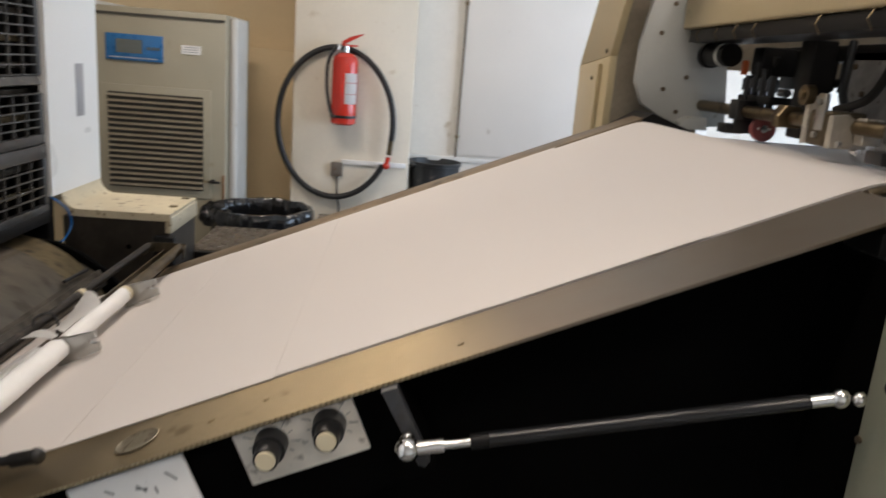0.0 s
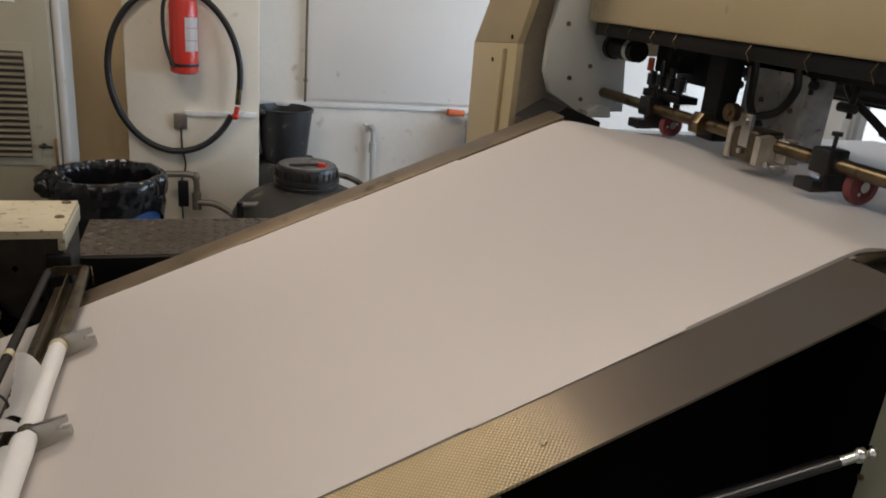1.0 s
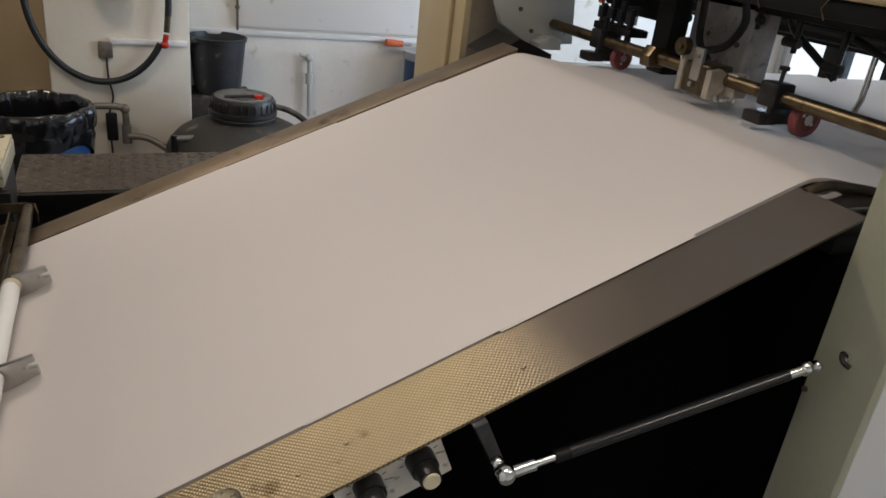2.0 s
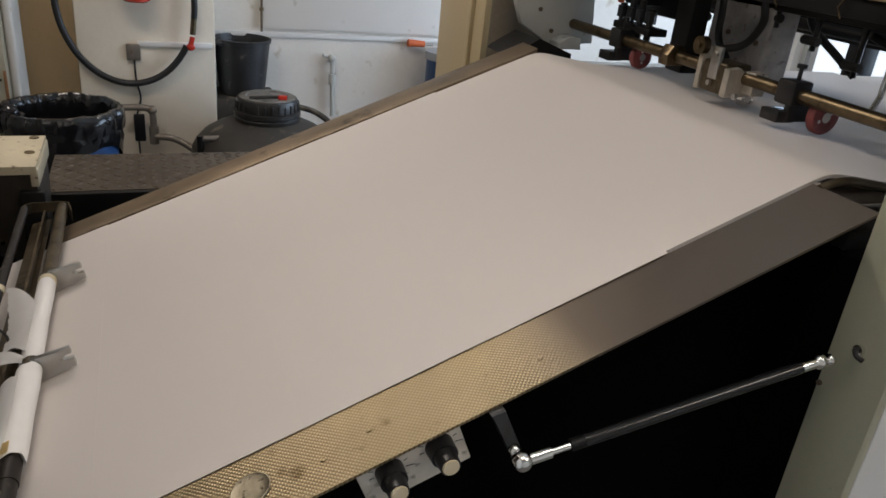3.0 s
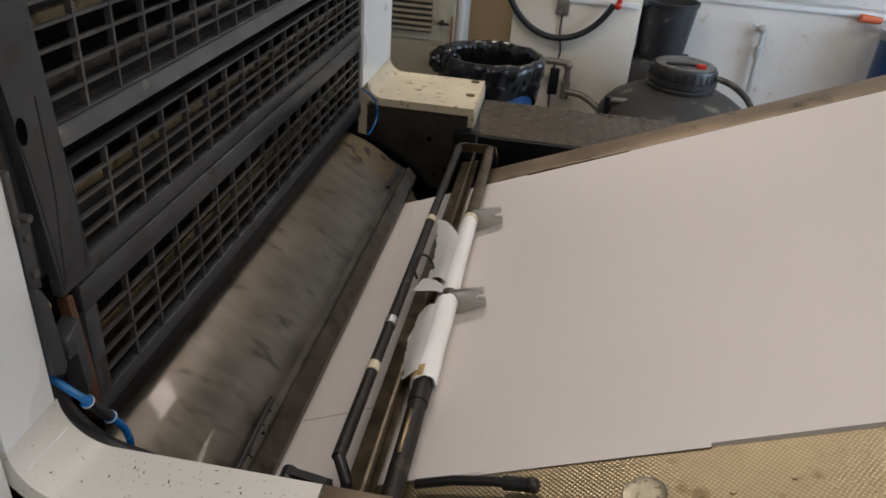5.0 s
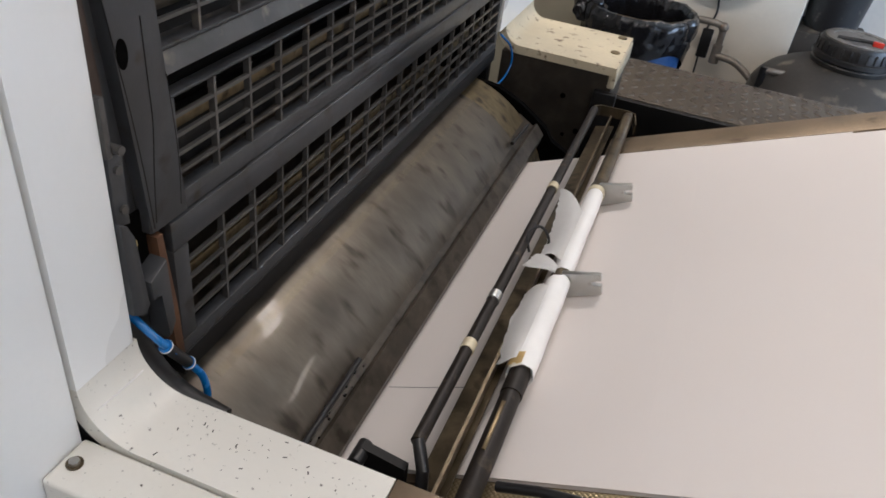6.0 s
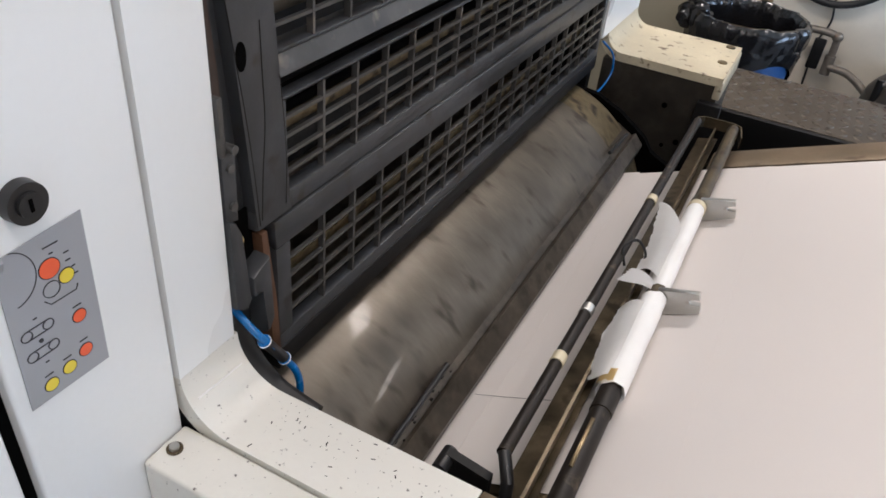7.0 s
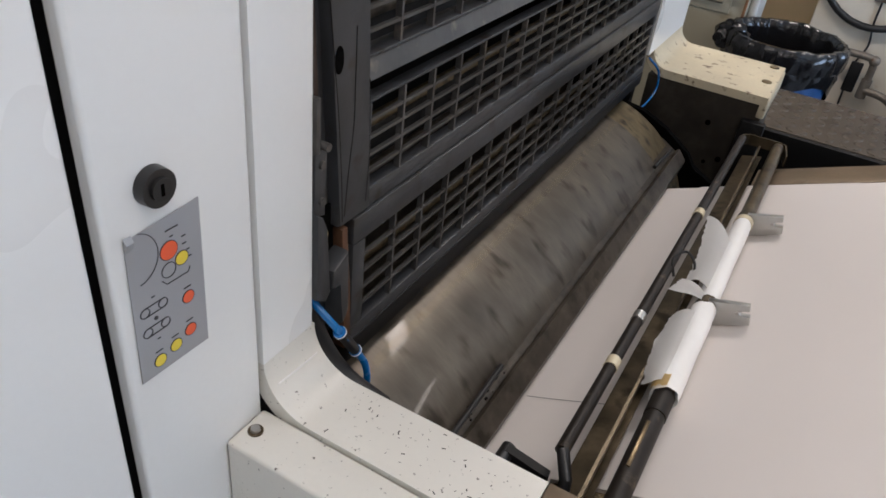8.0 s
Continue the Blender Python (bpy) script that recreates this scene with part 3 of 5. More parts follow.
part("torn_flap", flap(1.035, 1.245, lambda f: 0.034 + 0.018 * f ** 2, 0.010, 0.055, 5, 0.0156, 0.012), m_paper_old, far)
part("torn_flap", flap(0.985, 1.022, lambda f: 0.050 - 0.012 * f, -0.002, 0.010, 8, 0.0180), m_paper_old, near)
tape = B()
g = []
for i in range(9):
    y = 0.775 + 0.024 * i / 8
    g.append([tape.verts.new((-0.06 + 0.0200 * math.cos(a), y + random.uniform(-0.002, 0.002), 1.2 + 0.0200 * math.sin(a))) for a in [radians(95 + 8 * k) for k in range(11)]])
for A, C in zip(g, g[1:]):
    for k in range(10):
        tape.faces.new((A[k], A[k + 1], C[k + 1], C[k]))
bmesh.ops.solidify(tape, geom=tape.faces[:], thickness=0.0005)
part("tape_patch", tape, m_tape, bar, "yellowed adhesive tape")
part("paper_cap", rod(B(), (-0.06, 1.283, 1.2), (-0.06, 1.297, 1.2), 0.0162, 20), m_ivory, bar)
part("collar", rod(B(), (-0.06, 0.735, 1.2), (-0.06, 0.778, 1.2), 0.0142, 18), m_rodpaint, bar)
part("brass_strip", box(B(), -0.066, -0.061, 0.63, 0.71, 1.2125, 1.2145, 0.0005), m_brass, bar)


def fork(y):
    """An aluminium fork with an open slot at its tip, set along the slope."""
    pts = [(-0.064, -0.030), (0.010, -0.0185), (0.011, -0.0045), (-0.002, -0.0045), (-0.006, 0.0), (-0.002, 0.0045), (0.011, 0.0045), (0.011, 0.0145), (-0.056, 0.0155), (-0.064, 0.010)]
    bm = prism(B(), pts, "y", y, y + 0.010, 0.001)
    bm.transform(Matrix.Translation((-0.010, 0, 1.214)) @ Matrix.Rotation(-0.30, 4, "Y"))
    f = part("fork", bm, m_alu, bar, "dull aluminium slotted fork")
    part("clamp", rod(B(), (-0.06, y - 0.004, 1.2), (-0.06, y + 0.014, 1.2), 0.0150, 18), m_oily, f)
    part("pin", rod(B(), (-0.0157, y - 0.001, 1.2123), (-0.0157, y + 0.011, 1.2123), 0.0028, 10), m_steel, f)


fork(0.996)
fork(1.300)

guide = thing("guide_rod", (-0.135, 1.1, 1.2), "black guide rod with paper rings", "guide rod")
part("rod", rod(B(), (-0.135, 0.615, 1.204), (-0.135, 1.660, 1.204), 0.0085, 16), m_rodpaint, guide)
for y, mt in ((0.79, m_ivory), (0.905, m_alu), (1.262, m_ivory)):
    part("ring", rod(B(), (-0.135, y - 0.009, 1.204), (-0.135, y + 0.009, 1.204), 0.0098, 16), mt, guide, "pale ring on the rod")
bent_strip = B()
path_ = [(-0.140, 1.637), (-0.138, 1.670), (-0.124, 1.683), (-0.062, 1.686), (-0.046, 1.678), (-0.036, 1.620)]
inner_ = [(-0.137, 1.637), (-0.1345, 1.668), (-0.123, 1.6805), (-0.063, 1.6835), (-0.0485, 1.676), (-0.0385, 1.620)]
for a, b, c, d in zip(path_, path_[1:], inner_[1:], inner_):
    prism(bent_strip, [a, b, c, d], "z", 1.186, 1.210)
part("end_bracket", bent_strip, m_oily, guide, "bent oily steel end bracket")
part("wire_loop", tube(B(), curve_pts([(-0.122, 1.055, 1.195), (-0.132, 1.065, 1.220), (-0.118, 1.088, 1.226), (-0.100, 1.083, 1.212), (-0.096, 1.065, 1.19)], 6), 0.0022, 8), m_rubber, guide)
part("lever", tube(B(), [(-0.135, 0.617, 1.206), (-0.118, 0.592, 1.190), (-0.112, 0.578, 1.150)], 0.0075, 12), m_plastic, guide, "black lever at the rod's end")
part("pivot_plate", prism(B(), [(-0.205, 1.16), (-0.195, 1.182), (-0.14, 1.172), (-0.14, 1.13), (-0.17, 1.13)], "y", 0.597, 0.609), m_black, guide)
part("pivot_boss", rod(B(), (-0.195, 0.580, 1.172), (-0.195, 0.612, 1.172), 0.0095, 16), m_plastic, guide)

# ---- press unit ----
# white cover with the keypad label, its neighbour and the curved corner cover
cover = thing("press_cover", (-0.42, 0.35, 0.2), "white lacquered press side cover with a round lock", "machine cover")
part("panel", box(B(), -0.47, -0.40, 0.2785, 0.4185, 0.25, 2.5, 0.004, 3), m_white, cover)
lock = part("lock", rod(B(), (-0.402, 0.322, 1.5845), (-0.391, 0.322, 1.5845), 0.0152, 32, 0.0145), m_plastic, cover, "round black lock")
part("lock_core", rod(B(), (-0.392, 0.322, 1.5845), (-0.3885, 0.322, 1.5845), 0.0085, 24), m_rubber, lock)
part("key_slot", box(B(), -0.389, -0.3878, 0.3208, 0.3232, 1.580, 1.589), m_void, lock)
door = thing("press_door", (-0.42, 0.1, 0.2), "white lacquered press door beside a black gap", "machine door")
part("leaf", box(B(), -0.47, -0.401, -1.1, 0.2655, 0.25, 2.5, 0.004, 3), m_white, door)
# strip set back in the gap, coloured as dark as the gap's shade
part("gap_strip", box(B(), -0.46, -0.412, 0.2657, 0.2782, 0.25, 2.5), m_void, door, "near-black strip with the gap's shade as its colour")

sticker = thing("keypad_label", (-0.3985, 0.325, 1.49), "grey machine label with red and yellow button symbols", "label")
pts = [(0.292, 1.560 - 0.003), (0.361, 1.562), (0.357, 1.420), (0.2885, 1.4215)]
part("sheet", prism(B(), pts, "x", -0.399, -0.3982), m_sticker, sticker)


def disc(y, z, r, mat, name="symbol", d=0.0006, ring=0.0):
    bm = B()
    if ring:
        n = 28
        pts = [(-0.3980, y + r * math.cos(k * math.tau / n), z + r * math.sin(k * math.tau / n)) for k in range(n)]
        tube(bm, pts, ring, 5, True)
    else:
        rod(bm, (-0.3983, y, z), (-0.3982 + d, y, z), r, 28)
    return part(name, bm, mat, sticker)


for y, z, r, mt in ((0.3283, 1.5304, 0.0078, m_stred), (0.3392, 1.5173, 0.0058, m_styel), (0.3412, 1.4772, 0.0054, m_stred), (0.3397, 1.4434, 0.0054, m_stred), (0.3239, 1.4376, 0.0054, m_styel), (0.3074, 1.4334, 0.0054, m_styel)):
    disc(y, z, r, mt)
    disc(y, z, r + 0.0004, m_ink, "symbol_ring", 0, 0.0004)
    if r < 0.0056:
        disc(y, z, 0.0022, m_ink, "symbol_ring", 0, 0.0003)
disc(0.3262, 1.5131, 0.0066, m_ink, "symbol_ring", 0, 0.0004)
arc = [(-0.3980, 0.2985 + 0.0205 * math.cos(a), 1.5365 + 0.0225 * math.sin(a)) for a in [radians(-85 + 10 * k) for k in range(17)]]
part("arc_line", tube(B(), arc, 0.0004, 5), m_ink, sticker)
for z, y in ((1.487, 0.3086), (1.4672, 0.3086)):
    for s in (-0.0042, 0.0042):
        part("roller_symbol", tube(B(), [(-0.3980, y - 0.0075, z + s), (-0.3980, y + 0.0075, z + s)], 0.0005, 5), m_ink, sticker)
    for s in (-0.0085, 0.0085):
        disc(y + s, z, 0.0042, m_ink, "symbol_ring", 0, 0.0005)
disc(0.309, 1.477, 0.0018, m_ink)
part("line_symbol", tube(B(), [(-0.3980, 0.3188, 1.5065), (-0.3980, 0.3230, 1.5012), (-0.3980, 0.3440, 1.5011), (-0.3980, 0.3460, 1.5053)], 0.0005, 5), m_ink, sticker)
for y, z, w in ((0.333, 1.548, 0.012), (0.332, 1.5415, 0.003), (0.343, 1.536, 0.004), (0.343, 1.529, 0.004), (0.346, 1.522, 0.003), (0.347, 1.515, 0.003), (0.3412, 1.487, 0.007), (0.3397, 1.4535, 0.007), (0.3239, 1.4475, 0.007), (0.3074, 1.4435, 0.007), (0.309, 1.498, 0.003), (0.309, 1.456, 0.003)):
    part("text_bar", box(B(), -0.3983, -0.3978, y - w / 2, y + w / 2, z - 0.0005, z + 0.0005), m_ink, sticker)
part("curled_corner", prism(B(), [(-0.3975, 1.5605), (-0.3945, 1.5560), (-0.3975, 1.5480)], "y", 0.2915, 0.298), m_sticker, sticker)


sticker.location.z, sticker.scale.z = 1.488, 0.963


def bent(x, top, r, x_end, rise, n=12):
    """Outline of a cover that comes down upright at x and bends forward on to a level top."""
    pts = [(x, rise)]
    for k in range(n + 1):
        a = radians(180 + 90 * k / n)
        pts.append((x + r + r * math.cos(a), top + r + r * math.sin(a)))
    pts.append((x_end, top))
    return pts


corner = thing("corner_cover", (-0.3, 0.46, 1.28), "cream lacquered corner cover bent forward into a ledge", "machine cover")
part("bent_sheet", strip(B(), bent(-0.398, 1.284, 0.055, -0.118, 1.339)[1:], 0.4215, 0.500, 0.02), m_cream, corner)
part("upright_sheet", strip(B(), [(-0.398, 2.5), (-0.398, 1.3392)], 0.4215, 0.4955, 0.02), m_white, corner, "white upright sheet")
part("inner_flange", strip(B(), [(x, z - 0.002) for x, z in bent(-0.399, 1.284, 0.055, -0.118, 1.339)[1:]], 0.4985, 0.5012, 0.055), m_cream, corner)
part("end_plate", box(B(), -0.1175, -0.045, 0.424, 0.502, 1.240, 1.283, 0.002), m_brown, corner, "rusty brown steel end plate")
# the bend's highlight, drawn as a thin white tube
part("bend_glint", tube(B(), [(-0.3895, 0.432, 1.3098), (-0.3885, 0.462, 1.3086), (-0.388, 0.492, 1.3080)], 0.0010, 6), m_pvc, corner, "thin white line drawn as the highlight on the bend")
chips = B()
for k in range(55):
    x, y = random.uniform(-0.33, -0.125), random.uniform(0.425, 0.496)
    r = random.choice((0.0003, 0.0004, 0.0005, 0.0008))
    box(chips, -r * random.uniform(1, 3.5), r * random.uniform(1, 3.5), -r * 0.7, r * 0.7, 0.0, 0.00025, m=Matrix.Translation((x, y, 1.2838)) @ Matrix.Rotation(random.uniform(0, 3.1), 4, "Z"))
tagged(part("paint_chip", chips, m_void, corner, smooth=False), kind="stuff")
box_ = thing("side_box", (-0.25, 0.395, 0.6), "cream lacquered box under the ledge", "machine cover")
part("body", box(B(), -0.399, 0.0, 0.366, 0.4195, 0.25, 1.281, 0.004, 3), m_cream, box_)
bolt = part("bolt", rod(B(), (-0.385, 0.392, 1.281), (-0.385, 0.392, 1.286), 0.0052, 20, 0.0046), m_steel, box_, "small chrome bolt")
part("washer", rod(B(), (-0.385, 0.392, 1.2808), (-0.385, 0.392, 1.2825), 0.0078, 20), m_oily, bolt)
part("lower_skirt", box(B(), -0.40, 0.0, 0.4195, 0.498, 0.25, 1.255), m_black, corner)

block = thing("end_block", (-0.25, 1.92, 1.0), "cream stained end block of the press infeed", "machine cover")
part("bent_sheet", strip(B(), bent(-0.398, 1.258, 0.04, -0.120, 1.3)[1:], 1.795, 2.052, 0.02), m_cream_shaded, block)
part("upright_sheet", strip(B(), [(-0.398, 2.5), (-0.398, 1.2982)], 1.740, 2.052, 0.02), m_white, block, "white upright sheet")
part("grip", box(B(), -0.3985, -0.396, 1.905, 1.952, 1.49, 1.63, 0.001), m_sticker, block, "grey recessed grip")
part("front_lip", box(B(), -0.135, -0.1165, 1.798, 2.050, 1.205, 1.250, 0.004), m_cream_shaded, block)
part("black_body", box(B(), -0.40, -0.123, 1.80, 2.048, 0.25, 1.237), m_shield, block, "oily black flank of the block")
for x, y in ((-0.145, 2.032), (-0.143, 1.905)):
    part("rusty_screw", rod(B(), (x, y, 1.257), (x, y, 1.2605), 0.0125, 18, 0.011), m_cylend, block, "rusty screw head")
part("flank_plate", box(B(), -0.16, -0.105, 1.775, 1.80, 1.02, 1.20, 0.004), m_black, block)
part("blue_hose", tube(B(), curve_pts([(-0.39, 1.72, 1.30), (-0.37, 1.755, 1.265), (-0.365, 1.765, 1.22), (-0.375, 1.735, 1.185), (-0.39, 1.70, 1.175)], 6), 0.0026, 8), m_bluehose, block, "thin blue air hose")
# proud black discs drawn for the dark of bolt holes
for k in range(4):
    x, z = random.uniform(-0.38, -0.14), random.uniform(1.05, 1.22)
    part("bolt_hole", rod(B(), (x, 1.7985, z), (x, 1.7965, z), random.uniform(0.004, 0.007), 12), m_void, block)

# guards: a frame with upright and level bars, two of them, one above the other


def guard(x, z0, z1, y0, y1, rows, top_rail, low_rail, side, label, pitch=0.0655):
    g = thing("grille_guard", (x, (y0 + y1) / 2, z0), label, "guard", "grille guards over the cylinder")

    def add(name, bm, mt):
        part(name, bm, mt, g)
    add("low_rail", box(B(), x - 0.012, x + 0.004, y0, y1, z0, z0 + low_rail, 0.002), m_gunmetal)
    add("top_rail", box(B(), x - 0.012, x + 0.004, y0, y1, z1 - top_rail, z1, 0.002), m_gunmetal)
    add("side_plate", box(B(), x - 0.012, x + 0.004, y0, y0 + side, z0 + low_rail, z1 - top_rail, 0.001), m_gunmetal)
    add("side_plate", box(B(), x - 0.012, x + 0.004, y1 - 0.02, y1, z0 + low_rail, z1 - top_rail, 0.001), m_gunmetal)
    a, b = y0 + side, y1 - 0.02
    n = round((b - a) / pitch)
    for i in range(1, n):
        y = a + (b - a) * i / n
        add("upright_bar", box(B(), x - 0.004, x + 0.0035, y - 0.0018, y + 0.0018, z0 + low_rail, z1 - top_rail), m_gunmetal_b)
    lo, hi = z0 + low_rail, z1 - top_rail
    for i in range(1, rows):
        z = lo + (hi - lo) * i / rows
        add("level_bar", box(B(), x - 0.0015, x + 0.003, a, b, z - 0.0017, z + 0.0017), m_gunmetal_b)
    return g


guard(-0.402, 1.258, 1.434, 0.566, 1.722, 5, 0.034, 0.025, 0.023, "grey grille guard with rusty bars above the cylinder", 0.063)
up = guard(-0.404, 1.436, 1.560, 0.540, 1.722, 5, 0.004, 0.023, 0.052, "grey grille guard with a slotted side plate", 0.063)
part("step_ledge", prism(B(), [(-0.425, 1.604), (-0.404, 1.600), (-0.397, 1.582), (-0.401, 1.579), (-0.425, 1.586)], "y", 0.582, 1.71), m_gunmetal_b, up, "dusty steel ledge")
part("side_plate", prism(B(), [(0.542, 1.437), (0.594, 1.437), (0.580, 1.62), (0.555, 1.95), (0.492, 1.95), (0.525, 1.62)], "x", -0.416, -0.3985, 0.001), m_gunmetal, up)
top = guard(-0.406, 1.601, 1.90, 0.530, 1.722, 12, 0.03, 0.004, 0.048, "grey upper grille guard", 0.063)
# black patch over the plate, drawn for the dark inside the slot
part("slot_hole", prism(B(), [(0.533 + 0.0065 * math.cos(k * math.tau / 16), 1.6155 + 0.013 * math.sin(k * math.tau / 16)) for k in range(16)], "x", -0.4105, -0.3978), m_void, top)
# folds pressed into the slotted side plate, their shade drawn as thin black lines
for ctrl, r in (([(0.5585, 1.640), (0.559, 1.590), (0.559, 1.545), (0.553, 1.498), (0.548, 1.447)], 0.0008), ([(0.512, 1.72), (0.526, 1.62), (0.534, 1.565), (0.541, 1.50), (0.545, 1.442)], 0.0007), ([(0.5835, 1.575), (0.587, 1.53), (0.588, 1.49), (0.585, 1.448)], 0.0005)):
    part("crease", tube(B(), curve_pts([(-0.3986, y, z) for y, z in ctrl], 5), r, 6), m_black, up, "thin black line with the shade of a fold")
# hinge side: worn angles between white cover and guards
hinge = thing("guard_hinge", (-0.41, 0.52, 1.3), "worn grey hinge angle beside the guard", "hinge")
part("angle", box(B(), -0.440, -0.412, 0.497, 0.540, 1.30, 2.4, 0.003), m_gunmetal, hinge)
part("angle", box(B(), -0.416, -0.394, 0.4965, 0.5035, 1.537, 1.592, 0.002), m_gunmetal_b, hinge)
part("bracket", prism(B(), [(0.497, 1.372), (0.512, 1.362), (0.520, 1.372), (0.515, 1.384), (0.513, 1.452), (0.506, 1.468), (0.497, 1.475)], "x", -0.412, -0.392, 0.002), m_gunmetal, hinge)
# flat near-black patch: the recess's shade is its colour
part("recess", box(B(), -0.412, -0.4095, 0.513, 0.548, 1.392, 1.462), m_void, hinge, "near-black patch for the shaded gap behind the catch")
part("rusty_edge", prism(B(), [(0.555, 1.262), (0.566, 1.262), (0.562, 1.34), (0.553, 1.432), (0.544, 1.432), (0.549, 1.34)], "x", -0.414, -0.397, 0.001), material("rusty_edge", (0.12, 0.058, 0.03), 0.6, 0.3, 0.3, 20, 0.15), hinge, "rusty edge strip")
part("catch", prism(B(), [(0.519, 1.398), (0.545, 1.410), (0.548, 1.330), (0.540, 1.318), (0.533, 1.318), (0.534, 1.380), (0.521, 1.374)], "x", -0.41, -0.388, 0.003), m_gunmetal, hinge, "bent grey catch")
part("pin", rod(B(), (-0.40, 0.507, 1.544), (-0.388, 0.507, 1.544), 0.0042, 12), m_gunmetal_b, hinge)
part("stained_flange", prism(B(), [(0.5045, 1.545), (0.5175, 1.545), (0.516, 1.60), (0.508, 1.70), (0.5045, 1.75)], "x", -0.414, -0.4085, 0.001), m_flange, hinge, "brown stained flange")
part("hinge_plate", prism(B(), [(0.4975, 1.470), (0.514, 1.466), (0.5165, 1.538), (0.4985, 1.538)], "x", -0.412, -0.3965, 0.002), m_gunmetal, hinge)
for z in (1.524, 1.485):
    part("hinge_screw", rod(B(), (-0.397, 0.507, z), (-0.3935, 0.507, z), 0.0042, 14), m_gunmetal_b, hinge)
part("yellow_tag", ball(B(), (-0.396, 0.5145, 1.4445), 0.0026, 10, (1, 0.8, 1.8)), m_tape, hinge, "small yellow tag")
hose = thing("air_hose", (-0.38, 0.53, 1.25), "bright blue air hose with a black coupling", "hose")
pth = curve_pts([(-0.430, 0.510, 1.375), (-0.400, 0.507, 1.355), (-0.372, 0.507, 1.337), (-0.368, 0.536, 1.288), (-0.362, 0.547, 1.262), (-0.361, 0.550, 1.230), (-0.370, 0.548, 1.19)], 6)
part("tube", tube(B(), pth, 0.0042, 10), m_bluehose, hose)
p, q = Vector((-0.3715, 0.509, 1.333)), Vector((-0.3685, 0.535, 1.290))
part("coupling", rod(B(), p, q, 0.0060, 14), m_plastic, hose, "black hose coupling")
for e in (p, q):
    part("ring", rod(B(), e - (q - p).normalized() * 0.002, e + (q - p).normalized() * 0.0015, 0.0070, 14), m_bluehose, hose)
    part("ring", rod(B(), e - (q - p).normalized() * 0.0007, e + (q - p).normalized() * 0.0007, 0.0074, 14), m_pvc, hose, "pale ring on the coupling")
mesh_thing("corner_tube", tube(B(), curve_pts([(-0.432, 0.514, 1.42), (-0.424, 0.514, 1.34), (-0.406, 0.516, 1.290), (-0.372, 0.518, 1.255), (-0.32, 0.518, 1.240)], 8), 0.017, 14), m_rubber, (-0.4, 0.51, 1.3), "round black tube inside the corner cover", "seal")

# the cylinder under the guards and the plates beside it
CYL = Vector((-0.475, 1.12, 0.958))
RAD = 0.268
cyl = thing("impression_cylinder", CYL, "large bare steel press cylinder smeared with ink", "press cylinder")


def drum(y0, y1, r, bev=0.003, seg=96):
    bm = B()
    rod(bm, (CYL.x, y0, CYL.z), (CYL.x, y1, CYL.z), r, seg)
    return bm


part("jacket", drum(0.505, 1.53, RAD), m_cyl, cyl, "bare steel jacket with grey smears")
part("end_ring", drum(1.531, 1.645, RAD - 0.004), m_cylend, cyl, "corroded steel end ring")
for a in (20, 173):
    bm = box(B(), -0.0012, 0.0012, 0.60, 1.53, RAD - 0.002, RAD + 0.0012)
    bm.transform(Matrix.Translation((CYL.x, 0, CYL.z)) @ Matrix.Rotation(radians(a), 4, "Y"))
    part("jacket_seam", bm, m_cylend, cyl)
tray = thing("guide_plate", (-0.25, 1.1, 1.12), "greasy dark guide plates before the cylinder", "guide plate")
part("plate", prism(B(), [(-0.300, 1.150), (-0.262, 1.128), (-0.238, 1.104), (-0.238, 1.097), (-0.268, 1.115), (-0.302, 1.142)], "y", 0.545, 1.66), m_gutter, tray)
part("edge_bar", prism(B(), [(-0.262, 1.132), (-0.240, 1.108), (-0.236, 1.108), (-0.236, 1.114), (-0.256, 1.136)], "y", 0.545, 1.66), m_gutter, tray)
part("finger_bar", tube(B(), [(-0.268, 0.56, 1.146), (-0.272, 0.755, 1.150)], 0.004, 10), m_rubber, tray, "thin black finger bar")
part("finger_bar", tube(B(), [(-0.272, 1.50, 1.150), (-0.268, 1.62, 1.146)], 0.004, 10), m_rubber, tray)
part("guard_sill", box(B(), -0.43, -0.396, 0.56, 1.72, 1.236, 1.266, 0.003), m_black, tray, "dark sill under the guard")
# near-black plate added to hide what lies beyond the cylinder's end
part("end_blackout", prism(B(), [(-0.75, 0.25), (-0.135, 0.25), (-0.135, 1.06), (-0.215, 1.10), (-0.235, 1.128), (-0.30, 1.172), (-0.36, 1.198), (-0.42, 1.205), (-0.75, 1.205)], "y", 1.662, 1.68), m_void, tray, "near-black plate closing the view past the cylinder's end")
flakes = B()
for k in range(80):
    y = 0.56 + abs(random.gauss(0, 0.09))
    u = random.random()
    x, z = -0.300 + 0.036 * u, 1.1505 - 0.021 * u
    r = random.uniform(0.0006, 0.0022)
    box(flakes, x - r, x + r, y - r * random.uniform(0.6, 2), y + r, z - 0.001, z + 0.0012)
tagged(part("dirt_flake", flakes, m_void, tray, smooth=False), kind="stuff")
inside = thing("press_interior", (-0.8, 1.1, 0.3), "black interior of the press", "machine body")
part("back_plate", box(B(), -0.78, -0.76, 0.50, 1.79, 0.25, 2.5), m_black, inside)
part("end_plate", box(B(), -0.76, -0.42, 1.757, 1.79, 0.25, 2.5), m_black, inside)
part("end_plate", box(B(), -0.76, -0.445, 0.50, 0.53, 0.25, 2.5), m_black, inside)
part("top_plate", box(B(), -0.78, -0.40, 0.50, 1.79, 2.5, 2.52), m_black, inside)
